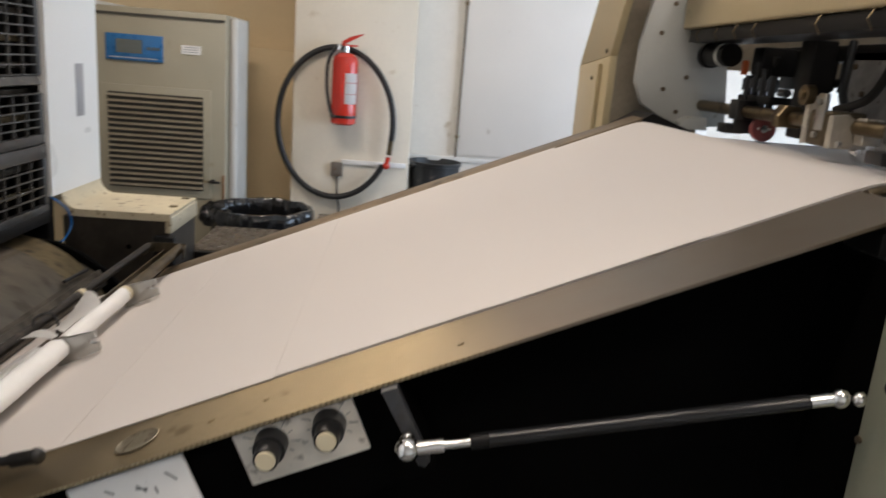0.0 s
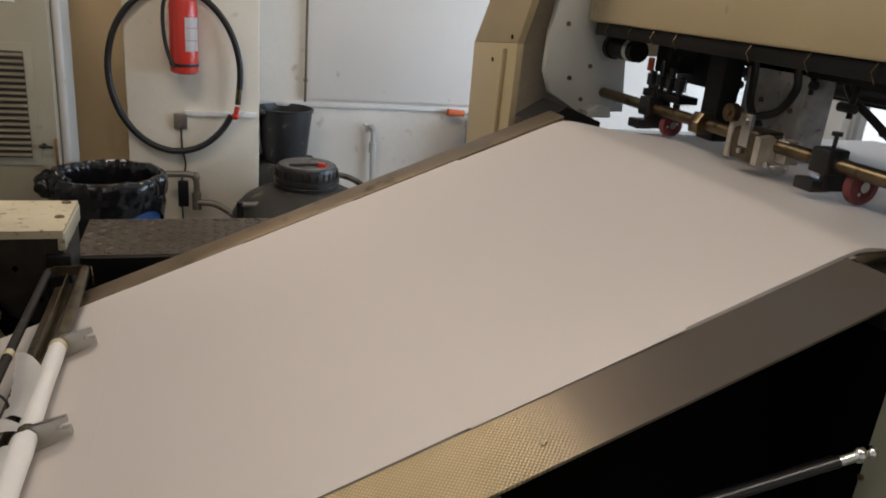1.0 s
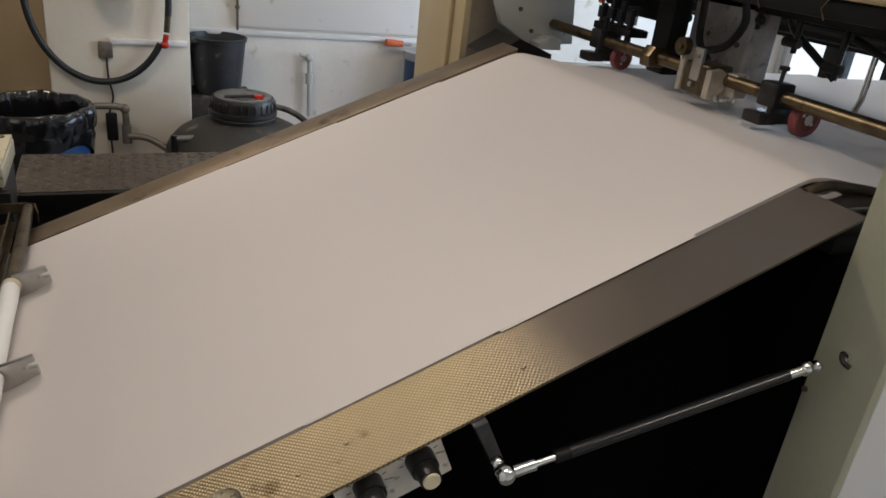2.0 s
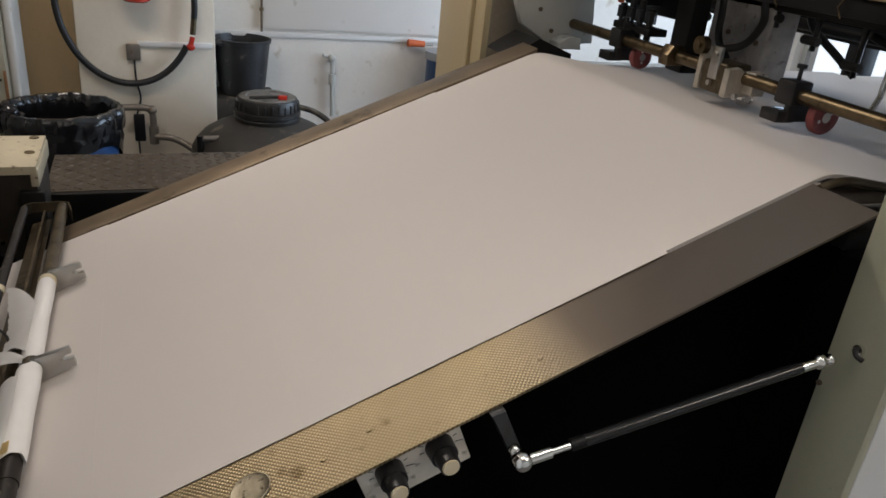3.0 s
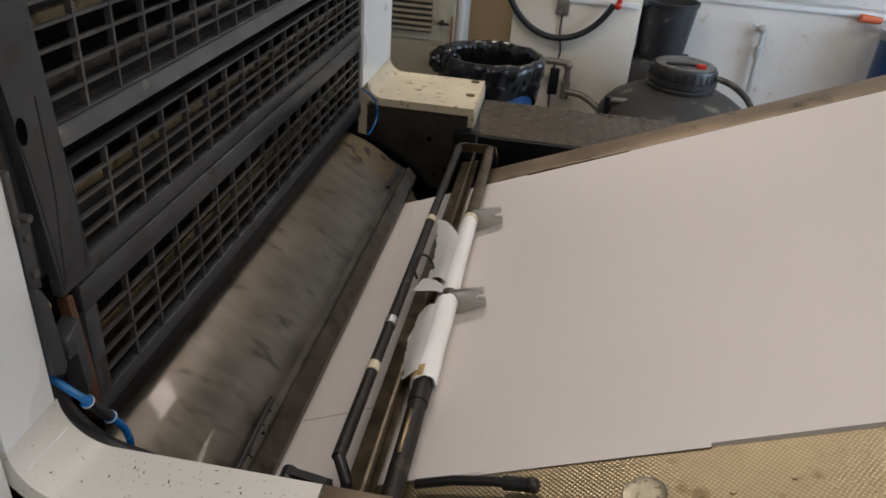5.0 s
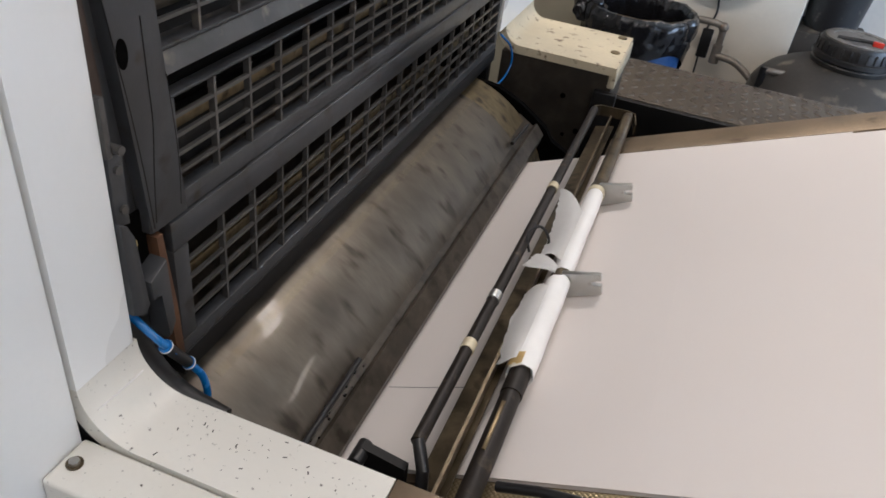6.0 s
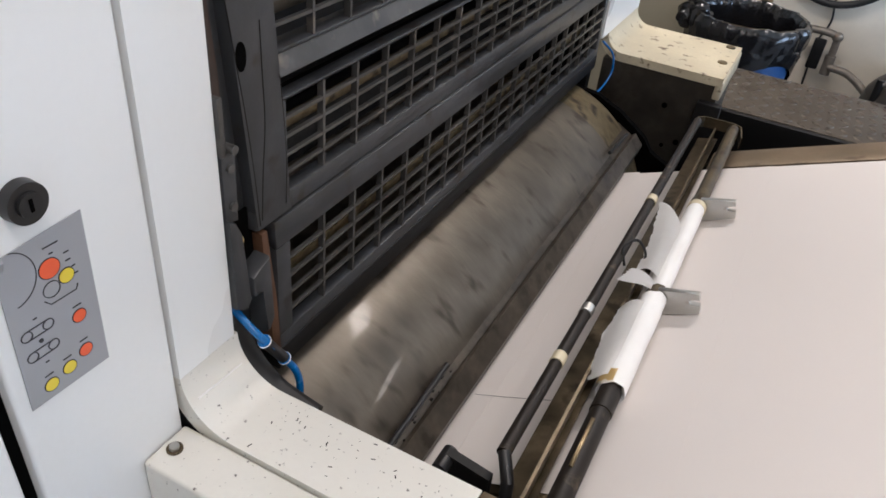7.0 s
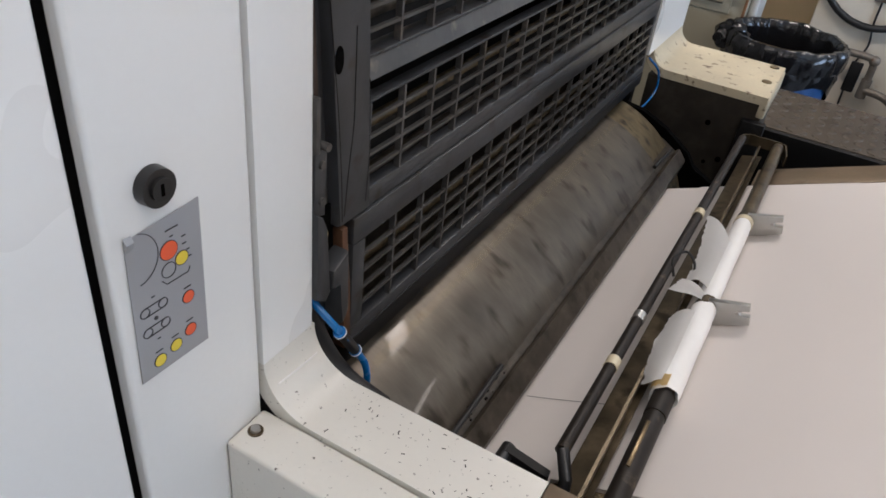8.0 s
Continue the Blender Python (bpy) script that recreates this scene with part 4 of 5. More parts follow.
# rollers carry the interior's shade as black colour
for x, z, r in ((-0.56, 1.36, 0.06), (-0.60, 1.52, 0.07), (-0.55, 1.68, 0.055)):
    part("roller", rod(B(), (x, 0.54, z), (x, 1.75, z), r, 40), m_black, inside, "inking roller blackened to keep the interior dark")
for i in range(9):
    z = 1.305 + 0.062 * i
    part("cross_bar", box(B(), -0.452, -0.444, 0.54, 1.75, z, z + 0.014, 0.002), m_gutter if i % 3 else m_cylend, inside)
mesh_thing("press_housing", box(B(), -2.4, -0.79, -1.1, 2.05, 0.0, 2.5, 0.01), m_white, (-1.6, 0.5, 0), "white lacquered housing of the printing unit", "machine cover")

# walkway of tread plate behind the press
walkway = thing("walkway", (0.3, 2.2, 1.0), "dirty steel tread plate walkway", "walkway")
part("plate", box(B(), -0.14, 1.0, 2.055, 2.385, 1.085, 1.098, 0.002), m_tread, walkway)
part("kick_edge", box(B(), -0.14, 1.0, 2.035, 2.054, 0.98, 1.096, 0.002), m_black, walkway)
part("support", box(B(), -0.14, 1.0, 2.07, 2.37, 0.0, 1.084), m_black, walkway)
lug = B()
for i in range(34):
    for j in range(10):
        x, y = -0.125 + i * 0.0335, 2.072 + j * 0.0325
        a = radians(42 if (i + j) % 2 else -42)
        t = Matrix.Translation((x, y, 1.098)) @ Matrix.Rotation(a, 4, "Z")
        v = [lug.verts.new(t @ Vector(p)) for p in ((-0.0165, 0, 0), (0, -0.0055, 0), (0.0165, 0, 0), (0, 0.0055, 0), (-0.009, 0, 0.0032), (0.009, 0, 0.0032))]
        for f in ((0, 1, 4), (1, 5, 4), (1, 2, 5), (2, 3, 5), (3, 4, 5), (3, 0, 4)):
            lug.faces.new([v[q] for q in f])
tagged(part("tread_lug", lug, m_tread, walkway, smooth=False), kind="stuff")

# ---- feeder ----
post = thing("feeder_post", (1.03, 0.46, 0.3), "grey-green painted feeder side frame", "machine frame")
part("flank", box(B(), 0.968, 0.985, 0.404, 0.495, 0.25, 2.4, 0.003), m_olive, post)
part("front", box(B(), 0.9855, 1.75, 0.404, 0.420, 0.25, 2.4, 0.004), m_white, post, "white front cover of the side frame")
part("black_hook", tube(B(), curve_pts([(0.972, 0.452, 1.436), (0.958, 0.452, 1.438), (0.952, 0.444, 1.434), (0.956, 0.436, 1.430)], 5), 0.0035, 8), m_rubber, post)
part("hook_base", rod(B(), (0.969, 0.452, 1.436), (0.962, 0.452, 1.436), 0.007, 14), m_chrome, post)
part("screw", rod(B(), (0.969, 0.49, 1.36), (0.965, 0.49, 1.36), 0.004, 12), m_brown, post)
part("inner_frame", box(B(), 0.99, 1.75, 0.43, 0.49, 0.25, 1.50), m_black, post)

pillar = thing("feeder_pillar", (1.05, 2.0, 0.3), "beige painted feeder pillar with a slanted top", "machine frame")
part("lower_flank", prism(B(), [(1.87, 0.25), (2.165, 0.25), (2.205, 1.735), (1.86, 1.762)], "x", 1.03, 1.05, 0.002), m_beige, pillar)
part("upper_flank", prism(B(), [(1.86, 1.7624), (2.205, 1.7354), (1.93, 2.09), (1.66, 2.50), (1.40, 2.50), (1.69, 2.06)], "x", 1.03, 1.05, 0.002), m_beige, pillar)
part("rib", prism(B(), [(1.935, 0.9), (1.965, 0.9), (1.955, 1.735), (1.93, 1.74)], "x", 1.018, 1.031, 0.003), m_beige, pillar)
part("inner_panel", prism(B(), [(1.05, 0.9), (1.30, 0.9), (1.30, 1.75), (1.9, 1.75), (1.9, 2.5), (1.05, 2.5)], "y", 1.872, 1.89), m_taupe, pillar, "brown stained inner panel")
for y, z in ((2.03, 1.70), (1.90, 1.775)):
    part("screw", rod(B(), (1.031, y, z), (1.027, y, z), 0.006, 12), m_black, pillar)

bear = thing("bearing_plate", (1.15, 1.78, 1.6), "pale grey bearing plate with dark screws", "machine plate")
part("plate", prism(B(), [(1.105, 1.645), (1.082, 1.70), (1.084, 1.80), (1.105, 1.925), (1.30, 1.94), (1.34, 1.60), (1.20, 1.592)], "y", 1.777, 1.80, 0.003), m_plate, bear)
for x, z in ((1.133, 1.826), (1.157, 1.686), (1.20, 1.63), (1.215, 1.72), (1.16, 1.90)):
    part("screw", rod(B(), (x, 1.778, z), (x, 1.773, z), 0.006, 12), m_brown, bear)
part("foot", prism(B(), [(1.20, 1.590), (1.20, 1.606), (1.225, 1.622), (1.265, 1.622), (1.27, 1.590)], "y", 1.72, 1.777, 0.002), m_plate, bear)
part("wedge", prism(B(), [(1.03, 1.585), (1.10, 1.626), (1.20, 1.59), (1.20, 1.575), (1.02, 1.575)], "y", 1.65, 1.80), m_black, bear)

beam = thing("cross_beam", (1.2, 1.1, 1.83), "beige painted box beam across the feeder", "machine beam")
part("face", box(B(), 1.178, 1.30, 0.44, 1.755, 1.838, 1.932, 0.006, 3), m_beige, beam)
part("under_rail", box(B(), 1.19, 1.29, 0.46, 1.73, 1.806, 1.836, 0.002), m_black, beam)
for y in (1.66, 1.55, 1.45, 1.36, 1.12, 0.97, 0.83):
    part("cable_tie", tube(B(), [(1.188, y, 1.838), (1.180, y + 0.004, 1.820), (1.190, y + 0.002, 1.803)], 0.0013, 6), m_brass, beam)

upper = thing("upper_rail", (1.35, 1.2, 2.05), "black upper rail with motors and a drive chain", "machine beam")
part("rail", box(B(), 1.34, 1.44, 0.44, 1.86, 2.07, 2.13, 0.004), m_black, upper)
# black panel added to block window light behind the feeder
part("back_light_block", box(B(), 1.78, 1.82, 0.44, 1.84, 1.70, 2.5), m_black, upper)
part("motor", rod(rod(B(), (1.40, 1.09, 1.99), (1.40, 1.22, 1.99), 0.034, 24), (1.40, 1.22, 1.99), (1.40, 1.245, 1.99), 0.028, 24), m_black, upper)
part("motor_band", rod(B(), (1.40, 1.125, 1.99), (1.40, 1.133, 1.99), 0.0345, 24), m_alu, upper)
part("motor_mount", box(B(), 1.36, 1.44, 0.94, 1.088, 1.935, 2.068, 0.004), m_black, upper)
part("pulley", rod(B(), (1.38, 1.60, 1.985), (1.38, 1.625, 1.985), 0.030, 20), m_black, upper)
part("small_motor", rod(B(), (1.38, 1.625, 1.98), (1.38, 1.73, 1.98), 0.022, 20), m_black, upper)
part("chain", tube(B(), curve_pts([(1.34, 1.60, 2.01), (1.34, 1.46, 2.0), (1.34, 1.32, 1.975), (1.34, 1.2, 1.96)], 6), 0.006, 6), m_brown, upper)
for k in range(9):
    part("white_tab", box(B(), 1.325, 1.338, 1.56 + k * 0.03, 1.58 + k * 0.03, 2.075, 2.105, 0.002), m_pvc, upper)

shaft = thing("wheel_shaft", (1.26, 1.1, 1.648), "tarnished brass shaft over the paper", "shaft")
part("rod", rod(B(), (1.268, 0.45, 1.652), (1.268, 1.80, 1.652), 0.0135, 24), m_brass, shaft)


def holder(y, mt, label):
    h = part("wheel_holder", box(B(), 1.244, 1.290, y + 0.015, y + 0.06, 1.632, 1.678, 0.005), mt, shaft, label)
    part("side_arm", box(B(), 1.245, 1.315, y + 0.018, y + 0.03, 1.602, 1.64, 0.003), mt, h)
    part("foot", box(B(), 1.225, 1.27, y + 0.02, y + 0.065, 1.600, 1.622, 0.003), mt, h)
    part("thumb_screw", rod(rod(B(), (1.268, y + 0.035, 1.678), (1.268, y + 0.035, 1.700), 0.004, 10), (1.268, y + 0.035, 1.700), (1.268, y + 0.035, 1.707), 0.0095, 14), mt, h)


holder(1.495, m_plastic, "black wheel holder with thumb screw")
holder(0.915, m_plastic, "black wheel holder with thumb screw")
holder(0.56, m_plastic, "black wheel holder with thumb screw")
# central clamp with the clear wheel
clamp = part("clamp_block", box(B(), 1.226, 1.292, 1.094, 1.168, 1.612, 1.676, 0.006, 3), m_oily, shaft, "oily metal clamp block")
part("clamp_cheek", prism(B(), [(1.222, 1.612), (1.222, 1.690), (1.230, 1.700), (1.246, 1.700), (1.252, 1.660), (1.290, 1.645), (1.290, 1.614)], "y", 1.166, 1.180, 0.002), m_clamp, clamp, "brass cheek plate")
part("clamp_cheek", prism(B(), [(1.222, 1.612), (1.222, 1.668), (1.250, 1.672), (1.290, 1.645), (1.290, 1.614)], "y", 1.080, 1.097, 0.002), m_clamp, clamp, "brass cheek plate")
part("clamp_foot", box(B(), 1.262, 1.295, 1.050, 1.079, 1.622, 1.668, 0.003), m_clamp, clamp, "pale grey foot")
part("clamp_strap", box(B(), 1.224, 1.232, 1.118, 1.146, 1.640, 1.705, 0.002), m_steel, clamp)
part("clamp_pin", rod(rod(B(), (1.228, 1.176, 1.700), (1.212, 1.176, 1.700), 0.0185, 20), (1.212, 1.176, 1.700), (1.206, 1.176, 1.700), 0.009, 6), m_brass, clamp)
for y, z in ((1.132, 1.632), (1.13, 1.69), (1.05, 1.622)):
    part("clamp_screw", rod(B(), (1.224, y, z), (1.217, y, z), 0.0055, 12), m_steel, clamp)
part("brass_collar", prism(B(), [(1.24, 1.632), (1.236, 1.655), (1.250, 1.676), (1.280, 1.676), (1.292, 1.655), (1.285, 1.632)], "y", 1.30, 1.335, 0.003), m_brass, shaft, "angular brass collar")

WHEELS = []


def wheel(y, r, mt, label):
    c = Vector((1.298, y, FLAT + r + 0.004))
    w = new("feed_wheel")
    w.parent, w.location, w["label"] = shaft, c - ROOTS[shaft], label
    ROOTS[w] = c
    bm = B()
    n = 36
    prof_ = [(r * 0.62, -0.009), (r - 0.002, -0.009), (r, -0.006), (r, 0.006), (r - 0.002, 0.009), (r * 0.62, 0.009)]
    lathe(bm, prof_ + prof_[:1], (0, 0, 0), n)
    bm.transform(Matrix.Translation(c) @ Matrix.Rotation(radians(90), 4, "X"))
    part("tyre", bm, mt, w)
    part("hub", rod(B(), (c[0], y - 0.007, c[2]), (c[0], y + 0.007, c[2]), r * 0.63, 24), mt, w)
    part("bearing", rod(B(), (c[0], y - 0.010, c[2]), (c[0], y + 0.010, c[2]), r * 0.30, 18), m_chrome, w)
    for k in range(2):
        a = k * math.pi
        p = Vector((c[0] + r * 0.46 * math.cos(a), y, c[2] + r * 0.46 * math.sin(a)))
        part("mark", rod(B(), p - Vector((0, 0.0078, 0)), p + Vector((0, 0.0078, 0)), r * 0.1, 10), m_pvc, w)
    WHEELS.append((w, r))


wheel(1.482, 0.029, m_red, "red rubber feed wheel resting on the paper")
wheel(0.900, 0.033, m_red, "red rubber feed wheel resting on the paper")
wheel(0.545, 0.033, m_red, "red rubber feed wheel beside the side frame")
wheel(1.100, 0.020, m_chrome, "small bright steel feed wheel under the clamp")

head = thing("suction_head", (1.45, 1.2, 1.6), "black suction head with hoses and valves", "feeder head")
part("column", box(B(), 1.30, 1.35, 1.325, 1.385, 1.61, 1.81, 0.005), m_black, head, "black upright column")
part("casting", box(B(), 1.42, 1.50, 1.205, 1.400, 1.600, 1.80, 0.007, 3), m_cast, head, "mottled grey casting")
for y, z in ((1.235, 1.70), (1.33, 1.71), (1.37, 1.765), (1.25, 1.645)):
    part("casting_screw", rod(B(), (1.421, y, z), (1.415, y, z), 0.006, 10), m_brown, head)
part("valve_body", box(B(), 1.30, 1.38, 1.54, 1.60, 1.735, 1.80, 0.006), m_black, head)
for k in range(4):
    y = 1.475 + 0.040 * k
    part("valve_stem", rod(rod(B(), (1.30, y, 1.655), (1.30, y, 1.735 + 0.015 * (k % 3)), 0.009, 10), (1.30, y, 1.70), (1.30, y, 1.728), 0.015, 8), m_plastic, head)
for k in range(10):
    x, y, z = 1.36 + 0.02 * (k % 4), 0.62 + 0.115 * k, 1.70 + 0.03 * (k % 3)
    part("fitting", rod(rod(B(), (1.432, y, z), (1.432, y + 0.04, z), 0.010, 10), (1.432, y + 0.01, z - 0.02), (1.432, y + 0.01, 1.80), 0.006, 8), m_plastic, head)
part("manifold", box(B(), 1.39, 1.43, 1.45, 1.63, 1.71, 1.80, 0.006), m_black, head)
part("valve_block", box(B(), 1.285, 1.34, 1.45, 1.61, 1.672, 1.690, 0.003), m_black, head)
part("orange_cap", box(B(), 1.272, 1.286, 1.575, 1.590, 1.735, 1.768, 0.004), m_orange, head, "small orange valve cap")
part("side_motor", rod(rod(B(), (1.25, 1.60, 1.778), (1.25, 1.72, 1.778), 0.027, 24), (1.25, 1.715, 1.778), (1.25, 1.735, 1.778), 0.031, 24), m_black, head, "black round motor")
part("motor_ring", rod(B(), (1.25, 1.625, 1.778), (1.25, 1.64, 1.778), 0.0285, 24), m_plate, head)
for ctrl in ([(1.38, 1.42, 1.80), (1.37, 1.44, 1.74), (1.37, 1.42, 1.67), (1.38, 1.37, 1.65)], [(1.38, 1.33, 1.81), (1.36, 1.30, 1.76), (1.35, 1.28, 1.70), (1.36, 1.25, 1.66)], [(1.40, 1.22, 1.79), (1.36, 1.17, 1.75), (1.35, 1.20, 1.70), (1.34, 1.28, 1.675)], [(1.46, 0.98, 1.76), (1.48, 0.90, 1.73), (1.50, 0.83, 1.69), (1.52, 0.78, 1.655)], [(1.50, 1.19, 1.785), (1.50, 1.16, 1.745), (1.52, 1.11, 1.705), (1.54, 1.06, 1.665)], [(1.36, 1.64, 1.76), (1.34, 1.60, 1.73), (1.33, 1.56, 1.735), (1.33, 1.54, 1.78)]):
    part("hose", tube(B(), curve_pts(ctrl, 7), 0.0085, 10), m_rubber, head, "black rubber hose")
part("cross_bar", box(B(), 1.42, 1.47, 0.46, 1.75, 1.775, 1.81, 0.003), m_black, head)
part("cross_bar", rod(B(), (1.62, 0.46, 1.74), (1.62, 1.75, 1.74), 0.014, 14), m_black, head)
for y in (0.60, 0.74, 0.83):
    part("sucker_block", box(B(), 1.48, 1.53, y - 0.014, y + 0.014, 1.665, 1.775, 0.006), m_black, head)
    part("sucker", rod(B(), (1.50, y, 1.60), (1.50, y, 1.66), 0.012, 14), m_plastic, head)
    for k in (-1, 1):
        part("block_screw", rod(B(), (1.481, y + 0.008 * k, 1.70), (1.476, y + 0.008 * k, 1.70), 0.004, 10), m_brass, head)
part("end_plate", box(B(), 1.50, 1.515, 0.53, 0.625, 1.645, 1.80, 0.004), m_black, head, "black end plate with brass screws")
for y, z in ((0.55, 1.67), (0.605, 1.67), (0.55, 1.77), (0.605, 1.77)):
    part("plate_screw", rod(B(), (1.50, y, z), (1.495, y, z), 0.005, 10), m_brass, head)
part("low_bar", box(B(), 1.535, 1.555, 0.53, 0.90, 1.662, 1.680, 0.003), m_black, head)
part("blow_nozzle", tube(B(), [(1.43, 0.90, 1.74), (1.43, 0.90, 1.66), (1.42, 0.905, 1.62)], 0.006, 10), m_chrome, head)

table = thing("paper_pile", (2.1, 1.08, 0.3), "high pile of white paper sheets in the feeder", "paper pile")
part("stack", box(B(), 1.72, 2.55, 0.628, 1.538, 0.35, FLAT - 0.009, 0.002), m_paper, table)
part("pallet", box(B(), 1.70, 2.57, 0.60, 1.56, 0.0, 0.349, 0.004), m_brown, table)
deckf = thing("feed_table", (1.3, 1.08, 1.4), "dark steel feeder table under the paper", "feeder table")
part("plate", box(B(), 1.05, 1.715, 0.60, 1.64, FLAT - 0.045, FLAT - 0.010, 0.003), m_steel, deckf)
part("front_board", box(B(), 1.69, 1.715, 0.55, 1.62, 0.3, FLAT - 0.046), m_black, deckf)
part("curved_edge", tube(B(), curve_pts([(x, 0.612, deck(x) - 0.004) for x in (1.0, 1.02, 1.05, 1.10, 1.18, 1.30)], 4), 0.007, 10), m_oily, deckf, "oily curved edge bar")
part("edge_channel", box(B(), 0.965, 1.45, 0.52, 0.585, 1.545, 1.572, 0.004), m_black, deckf)
rear = thing("feeder_rear_frame", (2.75, 1.3, 0.3), "dark feeder rear frame against the windows", "machine frame")
for y in (0.35, 1.75, 2.02):
    part("upright", box(B(), 2.72, 2.80, y, y + 0.08, 0.0, 2.5, 0.004), m_black, rear)
part("rail", box(B(), 2.72, 2.80, 0.43, 1.75, 2.3, 2.4, 0.004), m_black, rear)
part("rail", box(B(), 2.70, 2.74, 0.43, 2.02, 1.63, 1.67, 0.004), m_black, rear)
# panel added before the bright windows, in place of dark machinery
part("cover", box(B(), 2.742, 2.778, 1.0, 1.749, 1.68, 2.0, 0.004), m_black, rear, "black panel added to darken the view to the windows")
for k in range(6):
    part("switch", box(B(), 2.66, 2.72, 0.62 + 0.2 * k, 0.70 + 0.2 * k, 1.66, 1.75, 0.006), m_plastic, rear)

# ---- things along the wall ----
cab = thing("chiller_cabinet", (-0.85, 4.3, 0), "cream cooling cabinet with a louvred door and display", "cabinet")
part("body", box(B(), -1.165, -0.470, 3.945, 4.55, 0.06, 1.872, 0.006), m_cab, cab)
part("side_panel", box(B(), -0.469, -0.425, 4.02, 4.30, 0.0, 1.862, 0.018, 4), m_cabw, cab, "white rounded side panel")
part("side_panel", box(B(), -1.33, -1.166, 3.925, 4.56, 0.0, 1.90, 0.03, 4), m_cabw, cab, "white rounded side panel")
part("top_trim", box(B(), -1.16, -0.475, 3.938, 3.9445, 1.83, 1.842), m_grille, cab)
dsp = part("display_panel", box(B(), -1.09, -0.795, 3.932, 3.9445, 1.600, 1.735, 0.003), m_display, cab, "blue display panel")
part("screen", box(B(), -1.035, -0.90, 3.929, 3.9335, 1.638, 1.708), m_lcd, dsp)
part("text_bar", box(B(), -1.07, -0.82, 3.930, 3.9325, 1.612, 1.618), m_sticker, dsp)
for k in range(3):
    part("button", box(B(), -0.875 + k * 0.024, -0.858 + k * 0.024, 3.929, 3.9335, 1.66, 1.675), m_lcd, dsp)
lab = part("notice", box(B(), -0.70, -0.60, 3.940, 3.9448, 1.655, 1.70), m_pvc, cab, "small white notice")
for k in range(3):
    part("text_bar", box(B(), -0.69, -0.615, 3.9385, 3.9402, 1.664 + k * 0.012, 1.668 + k * 0.012), m_sticker, lab)
lou = part("louvre_door", box(B(), -1.125, -0.545, 3.936, 3.9448, 0.885, 1.475, 0.003), m_cab, cab, "louvred air intake")
# flat dark sheet paints the shade behind the slats
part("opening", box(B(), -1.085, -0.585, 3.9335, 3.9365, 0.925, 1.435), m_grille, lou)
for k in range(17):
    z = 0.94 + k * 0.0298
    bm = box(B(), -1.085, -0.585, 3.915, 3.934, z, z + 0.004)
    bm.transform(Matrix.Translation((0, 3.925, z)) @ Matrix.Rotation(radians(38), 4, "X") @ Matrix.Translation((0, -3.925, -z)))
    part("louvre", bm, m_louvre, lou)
part("latch", rod(rod(B(), (-0.53, 3.944, 0.985), (-0.53, 3.915, 0.985), 0.012, 14), (-0.55, 3.915, 0.985), (-0.49, 3.915, 0.982), 0.007, 10), m_black, cab, "black latch handle")
part("rust_streak", box(B(), -0.484, -0.4702, 3.9395, 3.946, 0.62, 1.02, 0.002), m_ruststrip, cab, "rusty stained strip")

ring = thing("fire_hose", (0.07, 4.52, 1.3), "coiled black fire hose hanging on the column", "hose")


def loop(a0, a1, dy):
    n = 40
    return [(0.075 + 0.358 * math.cos(radians(a0 + (a1 - a0) * k / n)), 4.535 + dy * k / n, 1.300 + 0.462 * math.sin(radians(a0 + (a1 - a0) * k / n))) for k in range(n + 1)]


part("hose", tube(B(), loop(98, 329, -0.02), 0.0185, 12), m_rubber, ring)
part("hose", tube(B(), loop(102, -10, -0.03), 0.0185, 12), m_rubber, ring)
part("coupling", rod(B(), (0.427, 4.505, 1.222), (0.418, 4.505, 1.130), 0.0165, 16), m_brass, ring, "brass hose coupling")
part("nozzle", rod(ball(B(), (0.405, 4.508, 1.058), 0.024, 14, (1, 0.8, 0.9)), (0.416, 4.506, 1.115), (0.402, 4.51, 1.055), 0.015, 14), m_extred, ring, "red nozzle valve")

ext = thing("fire_extinguisher", (0.125, 4.46, 1.3), "red fire extinguisher with white labels hanging on the column", "fire extinguisher")
part("cylinder", lathe(B(), [(0.0, 0), (0.060, 0.0), (0.076, 0.012), (0.078, 0.05), (0.078, 0.37), (0.070, 0.405), (0.045, 0.425), (0.022, 0.432), (0.0, 0.432)], (0.125, 4.46, 1.302), 36), m_extred, ext)
part("valve", rod(B(), (0.125, 4.46, 1.733), (0.125, 4.46, 1.772), 0.017, 16), m_chrome, ext)
part("gauge", rod(B(), (0.09, 4.455, 1.757), (0.075, 4.452, 1.760), 0.018, 16), m_pvc, ext)
part("handle", prism(B(), [(0.10, 1.772), (0.225, 1.842), (0.228, 1.850), (0.15, 1.828), (0.098, 1.795)], "y", 4.45, 4.472, 0.003), m_extred, ext, "red squeeze handle")
part("handle", prism(B(), [(0.10, 1.765), (0.195, 1.772), (0.195, 1.780), (0.10, 1.782)], "y", 4.452, 4.47, 0.002), m_extred, ext)
part("discharge_hose", tube(B(), curve_pts([(0.108, 4.455, 1.77), (0.055, 4.45, 1.745), (0.022, 4.44, 1.66), (0.022, 4.43, 1.52), (0.045, 4.42, 1.40), (0.075, 4.40, 1.345)], 7), 0.0105, 10), m_rubber, ext)
part("strap", lathe(B(), [(0.0785, 0), (0.0805, 0.001), (0.0805, 0.016), (0.0785, 0.017)], (0.125, 4.46, 1.345), 36), m_rubber, ext)


